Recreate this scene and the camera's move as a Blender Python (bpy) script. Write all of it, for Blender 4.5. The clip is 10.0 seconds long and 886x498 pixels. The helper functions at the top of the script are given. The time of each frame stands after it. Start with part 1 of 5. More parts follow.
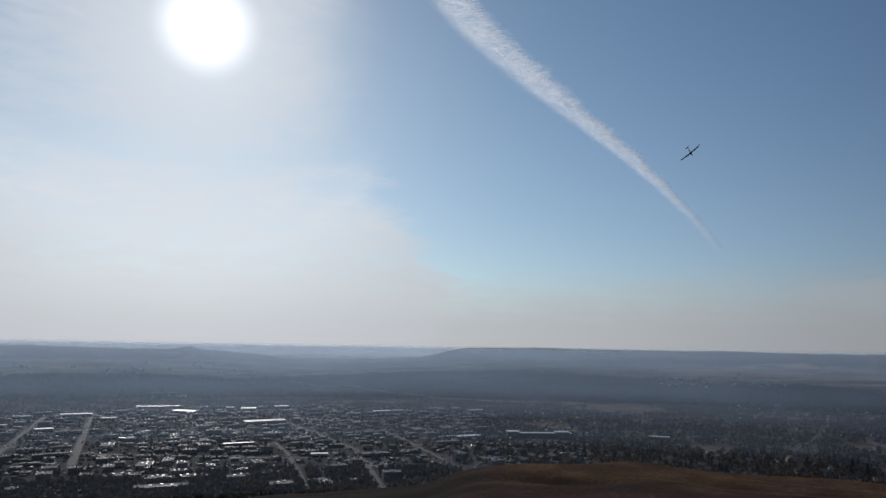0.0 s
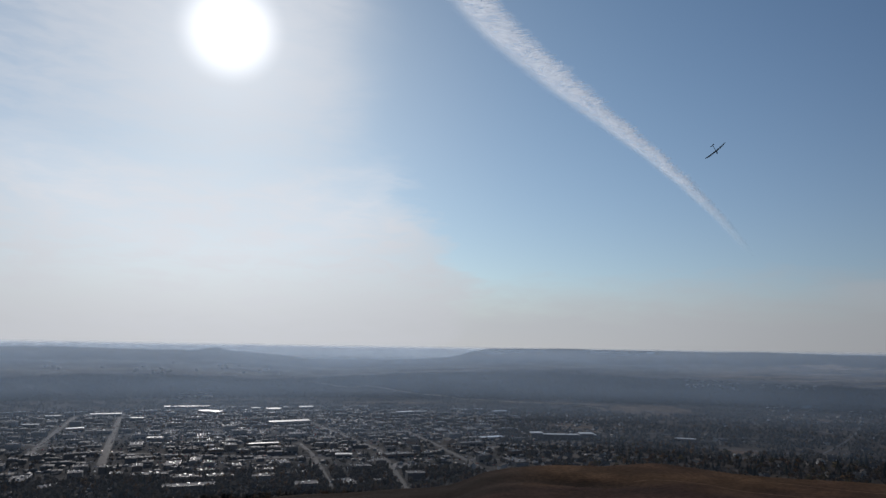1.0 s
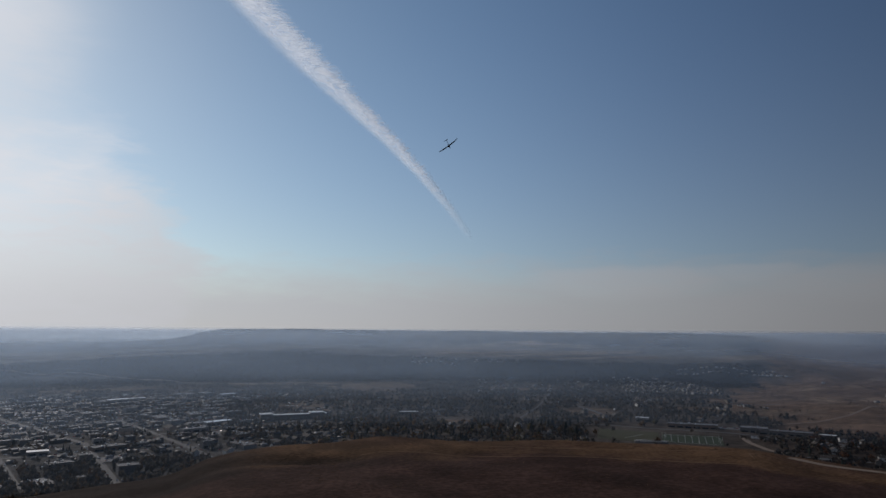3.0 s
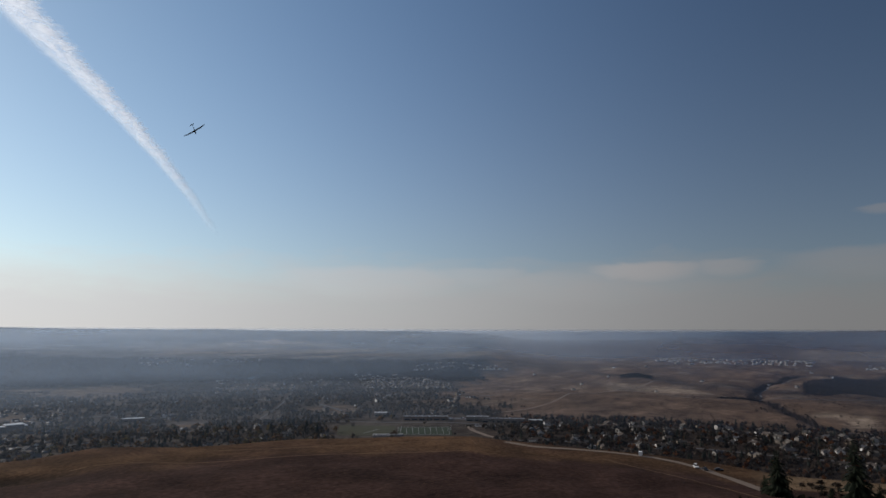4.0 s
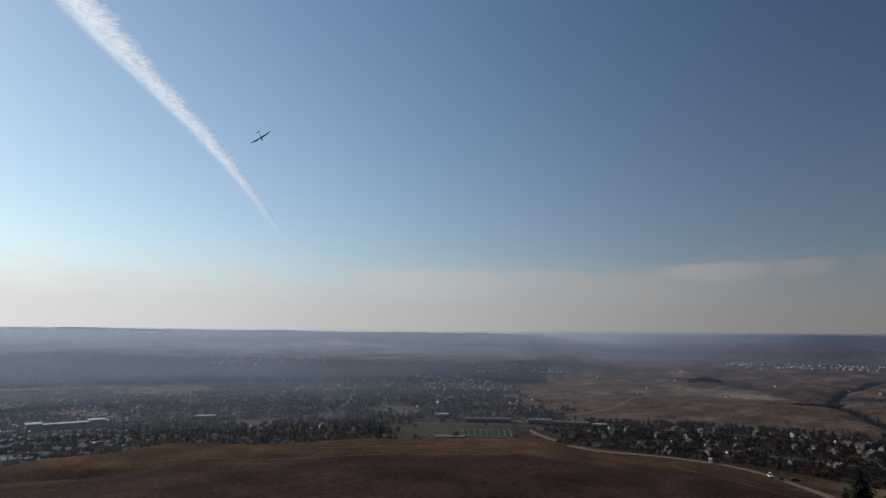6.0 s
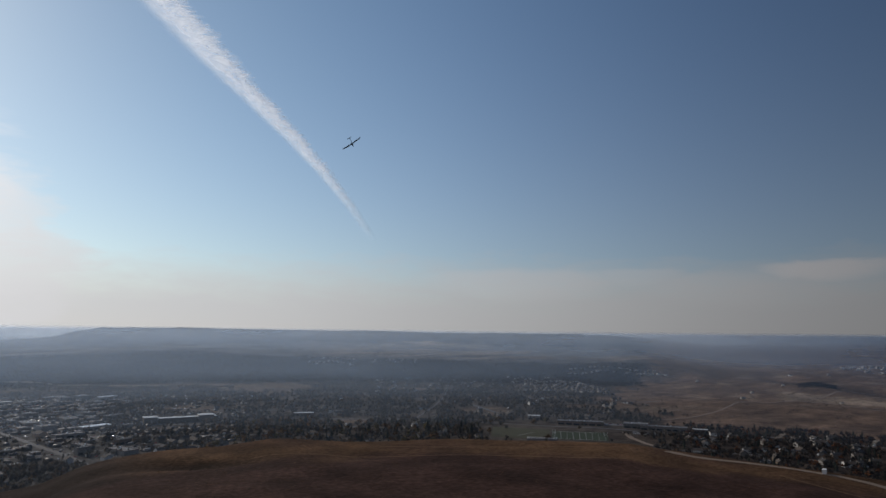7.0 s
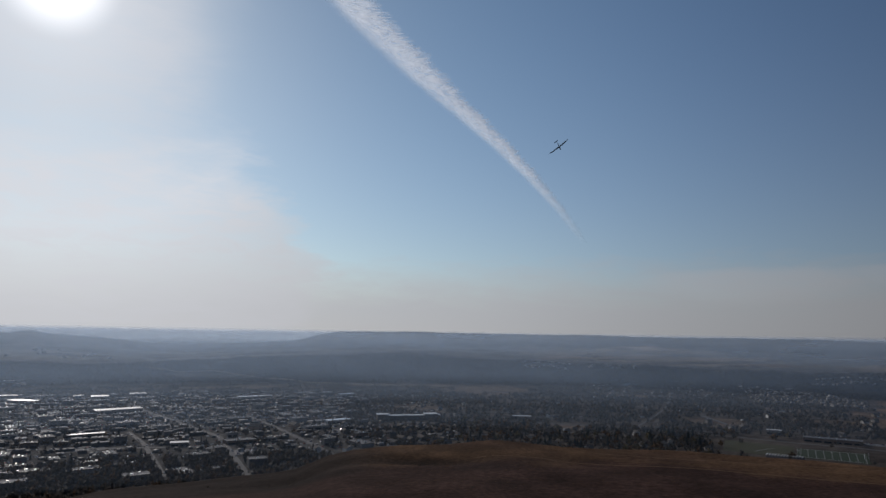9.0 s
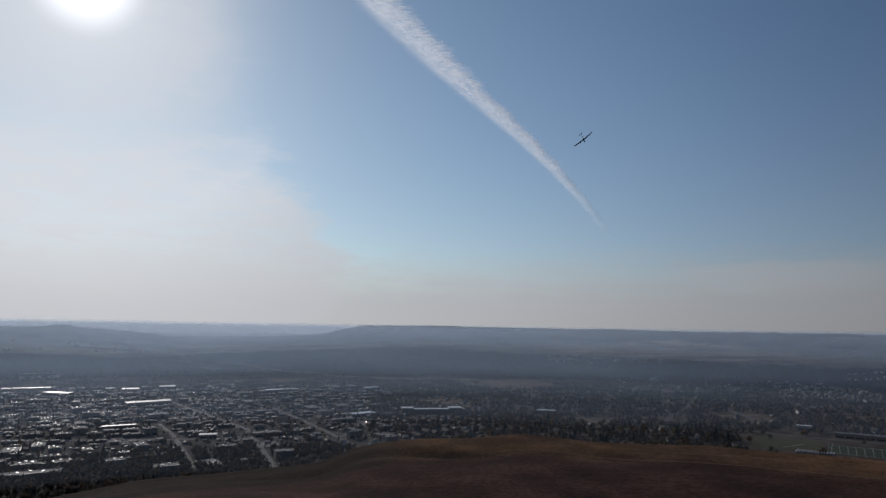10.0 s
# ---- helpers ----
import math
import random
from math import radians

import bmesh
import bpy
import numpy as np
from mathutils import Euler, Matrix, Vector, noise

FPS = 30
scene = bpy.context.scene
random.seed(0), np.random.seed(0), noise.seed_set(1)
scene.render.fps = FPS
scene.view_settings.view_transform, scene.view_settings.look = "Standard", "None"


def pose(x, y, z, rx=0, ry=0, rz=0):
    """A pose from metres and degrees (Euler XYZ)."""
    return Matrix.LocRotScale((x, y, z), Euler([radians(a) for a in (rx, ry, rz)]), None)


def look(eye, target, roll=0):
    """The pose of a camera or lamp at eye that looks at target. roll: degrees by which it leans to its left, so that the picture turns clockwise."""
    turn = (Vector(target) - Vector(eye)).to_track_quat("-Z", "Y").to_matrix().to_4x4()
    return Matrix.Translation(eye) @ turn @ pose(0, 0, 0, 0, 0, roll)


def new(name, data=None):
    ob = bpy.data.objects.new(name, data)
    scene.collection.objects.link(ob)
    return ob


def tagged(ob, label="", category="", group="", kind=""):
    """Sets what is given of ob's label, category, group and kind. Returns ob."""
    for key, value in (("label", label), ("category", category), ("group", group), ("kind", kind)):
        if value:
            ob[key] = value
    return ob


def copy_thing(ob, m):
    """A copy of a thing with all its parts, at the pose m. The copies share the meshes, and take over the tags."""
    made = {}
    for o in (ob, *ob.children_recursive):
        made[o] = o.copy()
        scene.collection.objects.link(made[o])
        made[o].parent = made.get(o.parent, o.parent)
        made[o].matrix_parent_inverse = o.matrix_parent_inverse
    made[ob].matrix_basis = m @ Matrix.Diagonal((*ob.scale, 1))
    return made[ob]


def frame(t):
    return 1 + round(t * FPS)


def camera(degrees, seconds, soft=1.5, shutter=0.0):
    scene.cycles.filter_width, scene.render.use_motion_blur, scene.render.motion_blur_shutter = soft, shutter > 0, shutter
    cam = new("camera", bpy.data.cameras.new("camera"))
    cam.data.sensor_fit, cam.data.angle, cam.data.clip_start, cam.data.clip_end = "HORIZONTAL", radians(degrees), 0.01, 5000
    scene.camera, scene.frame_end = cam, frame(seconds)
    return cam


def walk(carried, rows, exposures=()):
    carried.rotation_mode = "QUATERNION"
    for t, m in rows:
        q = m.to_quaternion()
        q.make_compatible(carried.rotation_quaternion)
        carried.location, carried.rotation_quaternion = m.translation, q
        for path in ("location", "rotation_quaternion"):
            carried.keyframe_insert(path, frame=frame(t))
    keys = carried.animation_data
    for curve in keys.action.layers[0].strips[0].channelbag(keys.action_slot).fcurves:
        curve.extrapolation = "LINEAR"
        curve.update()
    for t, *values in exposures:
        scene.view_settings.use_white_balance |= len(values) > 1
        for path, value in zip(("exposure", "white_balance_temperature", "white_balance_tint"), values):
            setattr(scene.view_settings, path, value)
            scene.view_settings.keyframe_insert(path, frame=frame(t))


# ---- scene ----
# The eye stands on a grassy hill, 178 m above the valley floor (z = 0); the camera turns on the spot.
EYE = 178.0
cam = camera(68.6, 10.0, soft=1.5)
# seconds, turn to the left, tilt up, lean to the left (degrees)
TURNS = [
    (0.0, 0.00, 8.75, 0.89), (0.5, 0.81, 8.74, 0.82), (1.0, 1.99, 8.80, 0.87), (1.5, 2.59, 8.71, 0.88),
    (2.0, 3.20, 7.99, 0.84), (2.3, 0.10, 7.98, 0.74), (2.5, -3.17, 7.90, 0.65), (3.0, -20.97, 7.31, 0.35),
    (3.2, -27.42, 7.28, 0.28), (4.3, -44.79, 7.25, 0.28), (4.5, -44.93, 7.24, 0.30), (5.0, -44.91, 7.24, 0.34),
    (5.2, -44.75, 7.26, 0.36), (6.3, -34.64, 7.40, 0.55), (6.5, -33.26, 7.39, 0.58), (7.0, -29.76, 7.39, 0.65),
    (7.5, -24.36, 7.43, 0.75), (8.0, -19.98, 7.47, 0.80), (8.5, -14.76, 7.49, 0.89), (9.0, -11.14, 7.52, 0.88),
    (9.5, -10.36, 7.06, 0.90), (10.0, -9.04, 6.97, 0.90),
]
STOPS = [(0.0, -0.08, 6420, 12), (2.0, -0.06, 6480, 14), (2.6, -0.14, 6480, 14), (3.2, -0.04, 6650, 14), (4.3, 0.54, 6880, 13), (5.2, 0.56, 6880, 13),
         (6.5, 0.33, 6850, 13), (7.5, 0.03, 6700, 14), (8.0, -0.12, 6600, 14), (9.0, -0.15, 6520, 14), (10.0, -0.15, 6520, 14)]
walk(cam, [(t, pose(0, 0, EYE, 0, 0, turn) @ pose(0, 0, 0, 90 + tilt) @ pose(0, 0, 0, 0, 0, lean))
           for t, turn, tilt, lean in TURNS], STOPS)

SUN_AZ, SUN_EL = -21.5, 25.8


def toward(az, el=0.0):
    """Unit vector for a bearing (degrees, clockwise from +y) and an elevation."""
    a, e = radians(az), radians(el)
    return Vector((math.sin(a) * math.cos(e), math.cos(a) * math.cos(e), math.sin(e)))


# ---- light ----
sun = new("sun", bpy.data.lights.new("sun", "SUN"))
sun.data.energy, sun.data.angle, sun.data.color = 2.0, radians(0.55), (1.0, 0.93, 0.84)
sun.matrix_world = look(toward(SUN_AZ, SUN_EL) * 3000, (0, 0, 0))
tagged(sun, "low autumn sun behind thin cirrus", "sun", kind="structure")


class Nodes:
    """Short-hand for building a node tree."""

    def __init__(self, tree):
        self.tree = tree
        tree.nodes.clear()

    def add(self, kind, **values):
        node = self.tree.nodes.new(kind)
        for key, value in values.items():
            if key == "op":
                node.operation = value
            elif key == "blend":
                node.data_type, node.blend_type = "RGBA", value
        return node

    def link(self, a, b):
        self.tree.links.new(a, b)

    def put(self, socket, value):
        if isinstance(value, bpy.types.NodeSocket):
            self.link(value, socket)
        else:
            socket.default_value = value

    def math(self, op, a, b=0.0, c=0.0, clamp=False):
        node = self.add("ShaderNodeMath", op=op)
        node.use_clamp = clamp
        for socket, value in zip(node.inputs, (a, b, c)):
            self.put(socket, value)
        return node.outputs[0]

    def span(self, value, a, b, lo=0.0, hi=1.0, smooth=True):
        node = self.add("ShaderNodeMapRange")
        node.interpolation_type = "SMOOTHSTEP" if smooth else "LINEAR"
        for i, v in enumerate((value, a, b, lo, hi)):
            self.put(node.inputs[i], v)
        return node.outputs[0]

    def mix(self, fac, a, b, blend="MIX"):
        node = self.add("ShaderNodeMix", blend=blend)
        for i, v in ((0, fac), (6, a), (7, b)):
            if isinstance(v, tuple):
                v = (*v, 1.0)[:4]
            self.put(node.inputs[i], v)
        return node.outputs[2]

    def noise(self, vector, scale, detail=4.0, rough=0.55, distort=0.0):
        node = self.add("ShaderNodeTexNoise")
        if vector is not None:
            self.link(vector, node.inputs["Vector"])
        for name, v in (("Scale", scale), ("Detail", detail), ("Roughness", rough), ("Distortion", distort)):
            node.inputs[name].default_value = v
        return node.outputs["Fac"]

    def scaled(self, vector, sx, sy, sz):
        node = self.add("ShaderNodeMapping")
        self.link(vector, node.inputs["Vector"])
        node.inputs["Scale"].default_value = (sx, sy, sz)
        return node.outputs[0]

    def join(self, x, y, z):
        node = self.add("ShaderNodeCombineXYZ")
        for i, v in enumerate((x, y, z)):
            self.put(node.inputs[i], v)
        return node.outputs[0]


def build_sky():
    """Clear autumn sky with a hazy horizon, thin cirrus round the sun and a bright solar aureole."""
    world = bpy.data.worlds.new("sky")
    scene.world = world
    world.use_nodes = True
    n = Nodes(world.node_tree)
    sky = n.add("ShaderNodeTexSky")
    sky.sky_type, sky.sun_disc = "NISHITA", False
    sky.sun_elevation, sky.sun_rotation = radians(SUN_EL), radians(SUN_AZ)
    sky.altitude, sky.air_density, sky.dust_density, sky.ozone_density = 1200.0, 1.0, SKY_DUST, 1.5
    coord = n.add("ShaderNodeTexCoord").outputs["Generated"]
    parts = n.add("ShaderNodeSeparateXYZ")
    n.link(coord, parts.inputs[0])
    x, y, z = parts.outputs
    el = n.math("MULTIPLY", n.math("ARCSINE", z), 57.2958)
    az = n.math("MULTIPLY", n.math("ARCTAN2", x, y), 57.2958)
    dot = n.add("ShaderNodeVectorMath", op="DOT_PRODUCT")
    n.link(coord, dot.inputs[0])
    dot.inputs[1].default_value = toward(SUN_AZ, SUN_EL)
    off = n.math("MULTIPLY", n.math("ARCCOSINE", n.math("MINIMUM", dot.outputs["Value"], 0.99999)), 57.2958)
    # clear air darkens to a deep blue away from the sun
    gain = n.math("MULTIPLY", n.span(off, 22.0, 98.0, 1.06, 0.37), SKY_GAIN)
    base = n.mix(1.0, sky.outputs[0], n.join(n.math("MULTIPLY", gain, n.span(off, 20.0, 85.0, 0.87, 0.77)), gain, n.math("MULTIPLY", gain, n.span(off, 20.0, 85.0, 0.97, 1.17))), "MULTIPLY")
    plane = n.join(az, el, 0.0)
    wisps = n.noise(n.scaled(plane, 0.045, 0.16, 1.0), 1.0, 6.0, 0.55, 0.6)
    fine = n.noise(n.scaled(plane, 0.25, 0.9, 1.0), 1.0, 5.0, 0.6, 0.4)
    # brightness of thin cloud and haze: strongest towards the sun
    glow = n.math("ADD", n.math("MULTIPLY", n.math("POWER", 2.718, n.math("MULTIPLY", n.math("MAXIMUM", off, 18.0), -0.033)), CLOUD_SUN), CLOUD_FAR)
    glow = n.math("MULTIPLY", glow, n.math("MULTIPLY", n.span(off, 24.0, 48.0, 1.0, 1.2), n.span(off, 60.0, 97.0, 1.0, 0.70)))
    white = n.mix(1.0, (0.94, 0.985, 1.04), n.join(glow, glow, glow), "MULTIPLY")
    # haze along the horizon, thinning upwards
    rough_el = n.math("ADD", n.math("MAXIMUM", el, 0.0), n.math("MULTIPLY", n.math("SUBTRACT", wisps, 0.5), 3.0))
    rough_el = n.math("ADD", rough_el, n.math("MULTIPLY", n.math("SUBTRACT", fine, 0.5), 2.6))
    low = n.math("MULTIPLY", n.span(rough_el, 1.5, 10.0, 1.0, 0.0), HORIZON)
    thin = n.math("MULTIPLY", n.math("POWER", 2.718, n.math("MULTIPLY", n.math("MAXIMUM", el, 0.0), -0.10)), 0.62)
    out = n.mix(n.math("MAXIMUM", low, thin), base, white)
    # cirrus sheet low on the sunny side, with a ragged edge, and a veil round the sun
    ragged = n.math("ADD", az, n.math("MULTIPLY", n.math("SUBTRACT", wisps, 0.5), 16.0))
    ragged = n.math("ADD", ragged, n.math("MULTIPLY", n.math("SUBTRACT", fine, 0.5), 7.0))
    edge = n.math("SUBTRACT", 2.5, n.math("MULTIPLY", n.math("ABSOLUTE", n.math("SUBTRACT", el, 5.0)), 0.75))
    sheet = n.span(n.math("SUBTRACT", edge, ragged), -0.6, 3.4)
    top = n.math("ADD", el, n.math("MULTIPLY", n.math("SUBTRACT", wisps, 0.5), 10.0))
    sheet = n.math("MULTIPLY", sheet, n.span(top, 11.0, 18.0, 1.0, 0.0))
    sheet = n.math("MULTIPLY", sheet, n.span(fine, 0.3, 0.7, 0.58, 0.92))
    out = n.mix(sheet, out, n.mix(1.0, white, (1.1, 1.1, 1.09), "MULTIPLY"))
    veil = n.span(n.math("ADD", off, n.math("MULTIPLY", n.math("SUBTRACT", wisps, 0.5), 9.0)), 6.0, 15.0, 0.34, 0.0)
    out = n.mix(veil, out, white)
    flag = n.math("ADD", az, n.math("MULTIPLY", n.math("SUBTRACT", wisps, 0.5), 6.0))
    flag = n.math("MULTIPLY", n.span(flag, -14.0, -8.5, 0.48, 0.0), n.span(el, 12.0, 19.0))
    out = n.mix(n.math("MULTIPLY", flag, n.span(fine, 0.25, 0.7, 0.5, 1.1)), out, white)
    # thin streaks of cloud low on the far side
    wave = n.math("MULTIPLY", n.math("SUBTRACT", fine, 0.5), 2.4)
    streak = 0.0
    for a, da, e, de, much in ((60.5, 5.0, 5.45, 0.75, 0.75), (66.8, 3.0, 5.6, 0.6, 0.5), (77.0, 6.5, 5.9, 1.1, 0.4), (78.0, 2.2, 9.3, 0.3, 0.4), (46.5, 4.0, 5.2, 0.7, 0.25), (37.0, 9.0, 4.9, 1.3, 0.3), (56.0, 10.0, 4.5, 1.3, 0.22)):
        u = n.math("DIVIDE", n.math("SUBTRACT", n.math("ADD", az, wave), a), da)
        v = n.math("DIVIDE", n.math("SUBTRACT", n.math("ADD", el, n.math("MULTIPLY", wave, 0.3)), e), de)
        v = n.math("MULTIPLY", v, n.span(v, -0.4, 0.4, 0.55, 1.5))
        far = n.math("ADD", n.math("MULTIPLY", u, u), n.math("MULTIPLY", v, v))
        streak = n.math("MAXIMUM", streak, n.span(far, 0.0, 1.3, much, 0.0))
    out = n.mix(streak, out, n.mix(1.0, white, (1.22, 1.18, 1.16), "MULTIPLY"))
    # the solar disc and its aureole
    disc = n.math("MULTIPLY", n.span(off, 0.8, 4.6, 1.0, 0.0), 0.62)
    aure = n.math("MULTIPLY", n.math("POWER", 2.718, n.math("MULTIPLY", off, -0.28)), AUREOLE)
    lift = n.math("ADD", disc, aure)
    out = n.mix(1.0, out, n.mix(1.0, (1.0, 0.99, 0.97), n.join(lift, lift, lift), "MULTIPLY"), "ADD")
    # the ground's side of the sphere
    out = n.mix(n.span(el, -6.0, -1.0, 1.0, 0.0), out, (0.06, 0.065, 0.07))
    back = n.add("ShaderNodeBackground")
    n.link(out, back.inputs[0])
    end = n.add("ShaderNodeOutputWorld")
    n.link(back.outputs[0], end.inputs[0])


SKY_GAIN, SKY_DUST, CLOUD_SUN, CLOUD_FAR, HORIZON, AUREOLE = 0.08, 0.7, 1.06, 0.13, 0.95, 0.26
build_sky()


# ---- materials ----
def material(name):
    m = bpy.data.materials.new(name)
    m.use_nodes = True
    return m, Nodes(m.node_tree)


def finish(n, shader):
    out = n.add("ShaderNodeOutputMaterial")
    n.link(shader, out.inputs[0])


def plain(name, color, rough=0.7, metal=0.0, vary=0.25, scale=0.6, spec=0.12, shift=0.0):
    """Surface with grain and stains at two scales, and a shade that differs from piece to piece."""
    m, n = material(name)
    pos = n.add("ShaderNodeTexCoord").outputs["Object"]
    coarse, fine = n.noise(pos, scale, 3.0), n.noise(pos, scale * 9.0, 4.0)
    rnd = n.add("ShaderNodeObjectInfo").outputs["Random"]
    lo, hi = tuple(c * (1 - vary) for c in color), tuple(min(1.0, c * (1 + vary)) for c in color)
    col = n.mix(n.math("ADD", n.math("MULTIPLY", coarse, 0.6), n.math("MULTIPLY", fine, 0.4)), lo, hi)
    if shift:
        tone = n.span(rnd, 0.0, 1.0, 1.0 - shift, 1.0 + shift, smooth=False)
        col = n.mix(1.0, col, n.join(tone, tone, tone), "MULTIPLY")
    b = n.add("ShaderNodeBsdfPrincipled")
    n.link(col, b.inputs["Base Color"])
    n.put(b.inputs["Roughness"], n.span(fine, 0.2, 0.8, max(0.03, rough - 0.08), min(1.0, rough + 0.08)))
    b.inputs["Metallic"].default_value, b.inputs["Specular IOR Level"].default_value = metal, spec
    finish(n, b.outputs[0])
    return m


def palette(name, colors, rough=0.8, spec=0.4, island=False, leaf=False):
    """One of several colours for each object, or for each plant of a joined mesh."""
    m, n = material(name)
    if island:
        pick = n.add("ShaderNodeAttribute")
        pick.attribute_name = "pick"
        rnd = pick.outputs["Fac"]
    else:
        rnd = n.add("ShaderNodeObjectInfo").outputs["Random"]
    node = n.add("ShaderNodeValToRGB")
    n.link(rnd, node.inputs[0])
    node.color_ramp.interpolation = "CONSTANT"
    el = node.color_ramp.elements
    while len(el) < len(colors):
        el.new(0.5)
    for i, (e, c) in enumerate(zip(el, colors)):
        e.position, e.color = i / len(colors), (*c, 1)
    pos = n.add("ShaderNodeTexCoord").outputs["Object"]
    grain = n.span(n.noise(pos, 1.2, 4.0), 0.25, 0.75, 0.75, 1.2)
    col = n.mix(1.0, node.outputs[0], n.join(grain, grain, grain), "MULTIPLY")
    b = n.add("ShaderNodeBsdfPrincipled")
    n.link(col, b.inputs["Base Color"])
    b.inputs["Roughness"].default_value, b.inputs["Specular IOR Level"].default_value = rough, spec
    if not leaf:
        finish(n, b.outputs[0])
        return m
    thru, mix = n.add("ShaderNodeBsdfTranslucent"), n.add("ShaderNodeMixShader")
    n.link(col, thru.inputs[0])
    mix.inputs[0].default_value = 0.45
    n.link(b.outputs[0], mix.inputs[1])
    n.link(thru.outputs[0], mix.inputs[2])
    finish(n, mix.outputs[0])
    return m


def glassy(name, color=(0.02, 0.025, 0.03), rough=0.08):
    m, n = material(name)
    b = n.add("ShaderNodeBsdfPrincipled")
    b.inputs["Base Color"].default_value, b.inputs["Roughness"].default_value = (*color, 1), rough
    b.inputs["Specular IOR Level"].default_value = 0.6
    finish(n, b.outputs[0])
    return m


def ground_material():
    """Land cover comes with the sheet; grain, tufts and bare earth are added here at two scales."""
    m, n = material("land")
    cover = n.add("ShaderNodeAttribute")
    cover.attribute_name = "cover"
    pos = n.add("ShaderNodeNewGeometry").outputs["Position"]
    broad, mid, fine = n.noise(pos, 0.008, 4.0), n.noise(pos, 0.05, 5.0, 0.6), n.noise(pos, 0.45, 4.0, 0.65)
    tone = n.math("MULTIPLY", n.span(broad, 0.25, 0.75, 0.78, 1.22), n.span(mid, 0.25, 0.75, 0.7, 1.3))
    tone = n.math("MULTIPLY", tone, n.span(fine, 0.3, 0.7, 0.6, 1.4))
    col = n.mix(1.0, cover.outputs["Color"], n.join(tone, tone, tone), "MULTIPLY")
    b = n.add("ShaderNodeBsdfPrincipled")
    n.link(col, b.inputs["Base Color"])
    b.inputs["Roughness"].default_value, b.inputs["Specular IOR Level"].default_value = 1.0, 0.03
    bump = n.add("ShaderNodeBump")
    bump.inputs["Strength"].default_value, bump.inputs["Distance"].default_value = 0.6, 0.5
    n.link(n.math("ADD", n.math("MULTIPLY", mid, 3.0), fine), bump.inputs["Height"])
    n.link(bump.outputs[0], b.inputs["Normal"])
    finish(n, b.outputs[0])
    return m


def haze_material(name, tint, uneven):
    """Haze that scatters the light falling on it; its density comes with the sheet."""
    m, n = material(name)
    dens = n.add("ShaderNodeAttribute")
    dens.attribute_name = "haze"
    pos = n.add("ShaderNodeNewGeometry").outputs["Position"]
    patch = n.span(n.noise(n.scaled(pos, 0.0016, 0.0016, 0.011), 1.0, 4.0), 0.25, 0.75, 1.0 - uneven, 1.0 + uneven)
    amount = n.math("MULTIPLY", dens.outputs["Fac"], patch, clamp=True)
    clear, thru = n.add("ShaderNodeBsdfTransparent"), n.add("ShaderNodeBsdfTranslucent")
    thru.inputs[0].default_value = (*tint, 1)
    over, both, mix = n.add("ShaderNodeBsdfDiffuse"), n.add("ShaderNodeMixShader"), n.add("ShaderNodeMixShader")
    over.inputs[0].default_value = (*tint, 1)
    n.link(n.join(0.0, 0.0, 1.0), over.inputs["Normal"])
    both.inputs[0].default_value = 0.5
    n.link(thru.outputs[0], both.inputs[1])
    n.link(over.outputs[0], both.inputs[2])
    n.link(amount, mix.inputs[0])
    n.link(clear.outputs[0], mix.inputs[1])
    n.link(both.outputs[0], mix.inputs[2])
    finish(n, mix.outputs[0])
    return m


def vapour_material():
    """Ice vapour: dense in clots and combed across its length, thinning to nothing at the edges."""
    m, n = material("ice_vapour")
    uv = n.add("ShaderNodeUVMap").outputs[0]
    sep = n.add("ShaderNodeSeparateXYZ")
    n.link(uv, sep.inputs[0])
    u, v = sep.outputs[0], sep.outputs[1]
    seed = n.math("MULTIPLY", n.add("ShaderNodeObjectInfo").outputs["Random"], 40.0)
    clots = n.noise(n.join(n.math("MULTIPLY", u, 60.0), n.math("MULTIPLY", v, 3.0), seed), 1.0, 6.0, 0.62, 0.8)
    comb = n.noise(n.join(n.math("ADD", n.math("MULTIPLY", u, 190.0), n.math("MULTIPLY", v, 3.5)), n.math("MULTIPLY", v, 1.2), seed), 1.0, 3.0, 0.6, 0.4)
    across = n.math("ABSOLUTE", n.math("SUBTRACT", n.math("MULTIPLY", v, 2.0), 1.0))
    across = n.math("ADD", across, n.math("MULTIPLY", n.math("SUBTRACT", clots, 0.5), 1.3))
    across = n.math("ADD", across, n.math("MULTIPLY", n.math("SUBTRACT", comb, 0.5), n.span(v, 0.3, 0.9, 0.5, 2.0)))
    soft = n.span(v, 0.0, 0.75, 0.0, 0.55)
    body = n.span(across, soft, n.math("ADD", n.math("MULTIPLY", soft, 0.3), 0.85), 1.0, 0.0)
    body = n.math("MULTIPLY", body, n.span(clots, 0.36, 0.62, 0.2, 1.0))
    body = n.math("MULTIPLY", body, n.span(u, 0.5, 1.0, 1.0, 0.0))
    side = n.span(v, 0.0, 0.8, 0.3, 1.0)
    body = n.math("MULTIPLY", n.math("MULTIPLY", body, side), 0.45, clamp=True)
    clear, thru = n.add("ShaderNodeBsdfTransparent"), n.add("ShaderNodeBsdfTranslucent")
    thru.inputs[0].default_value = (0.91, 0.95, 1.0, 1)
    mix = n.add("ShaderNodeMixShader")
    n.link(body, mix.inputs[0])
    n.link(clear.outputs[0], mix.inputs[1])
    n.link(thru.outputs[0], mix.inputs[2])
    finish(n, mix.outputs[0])
    return m


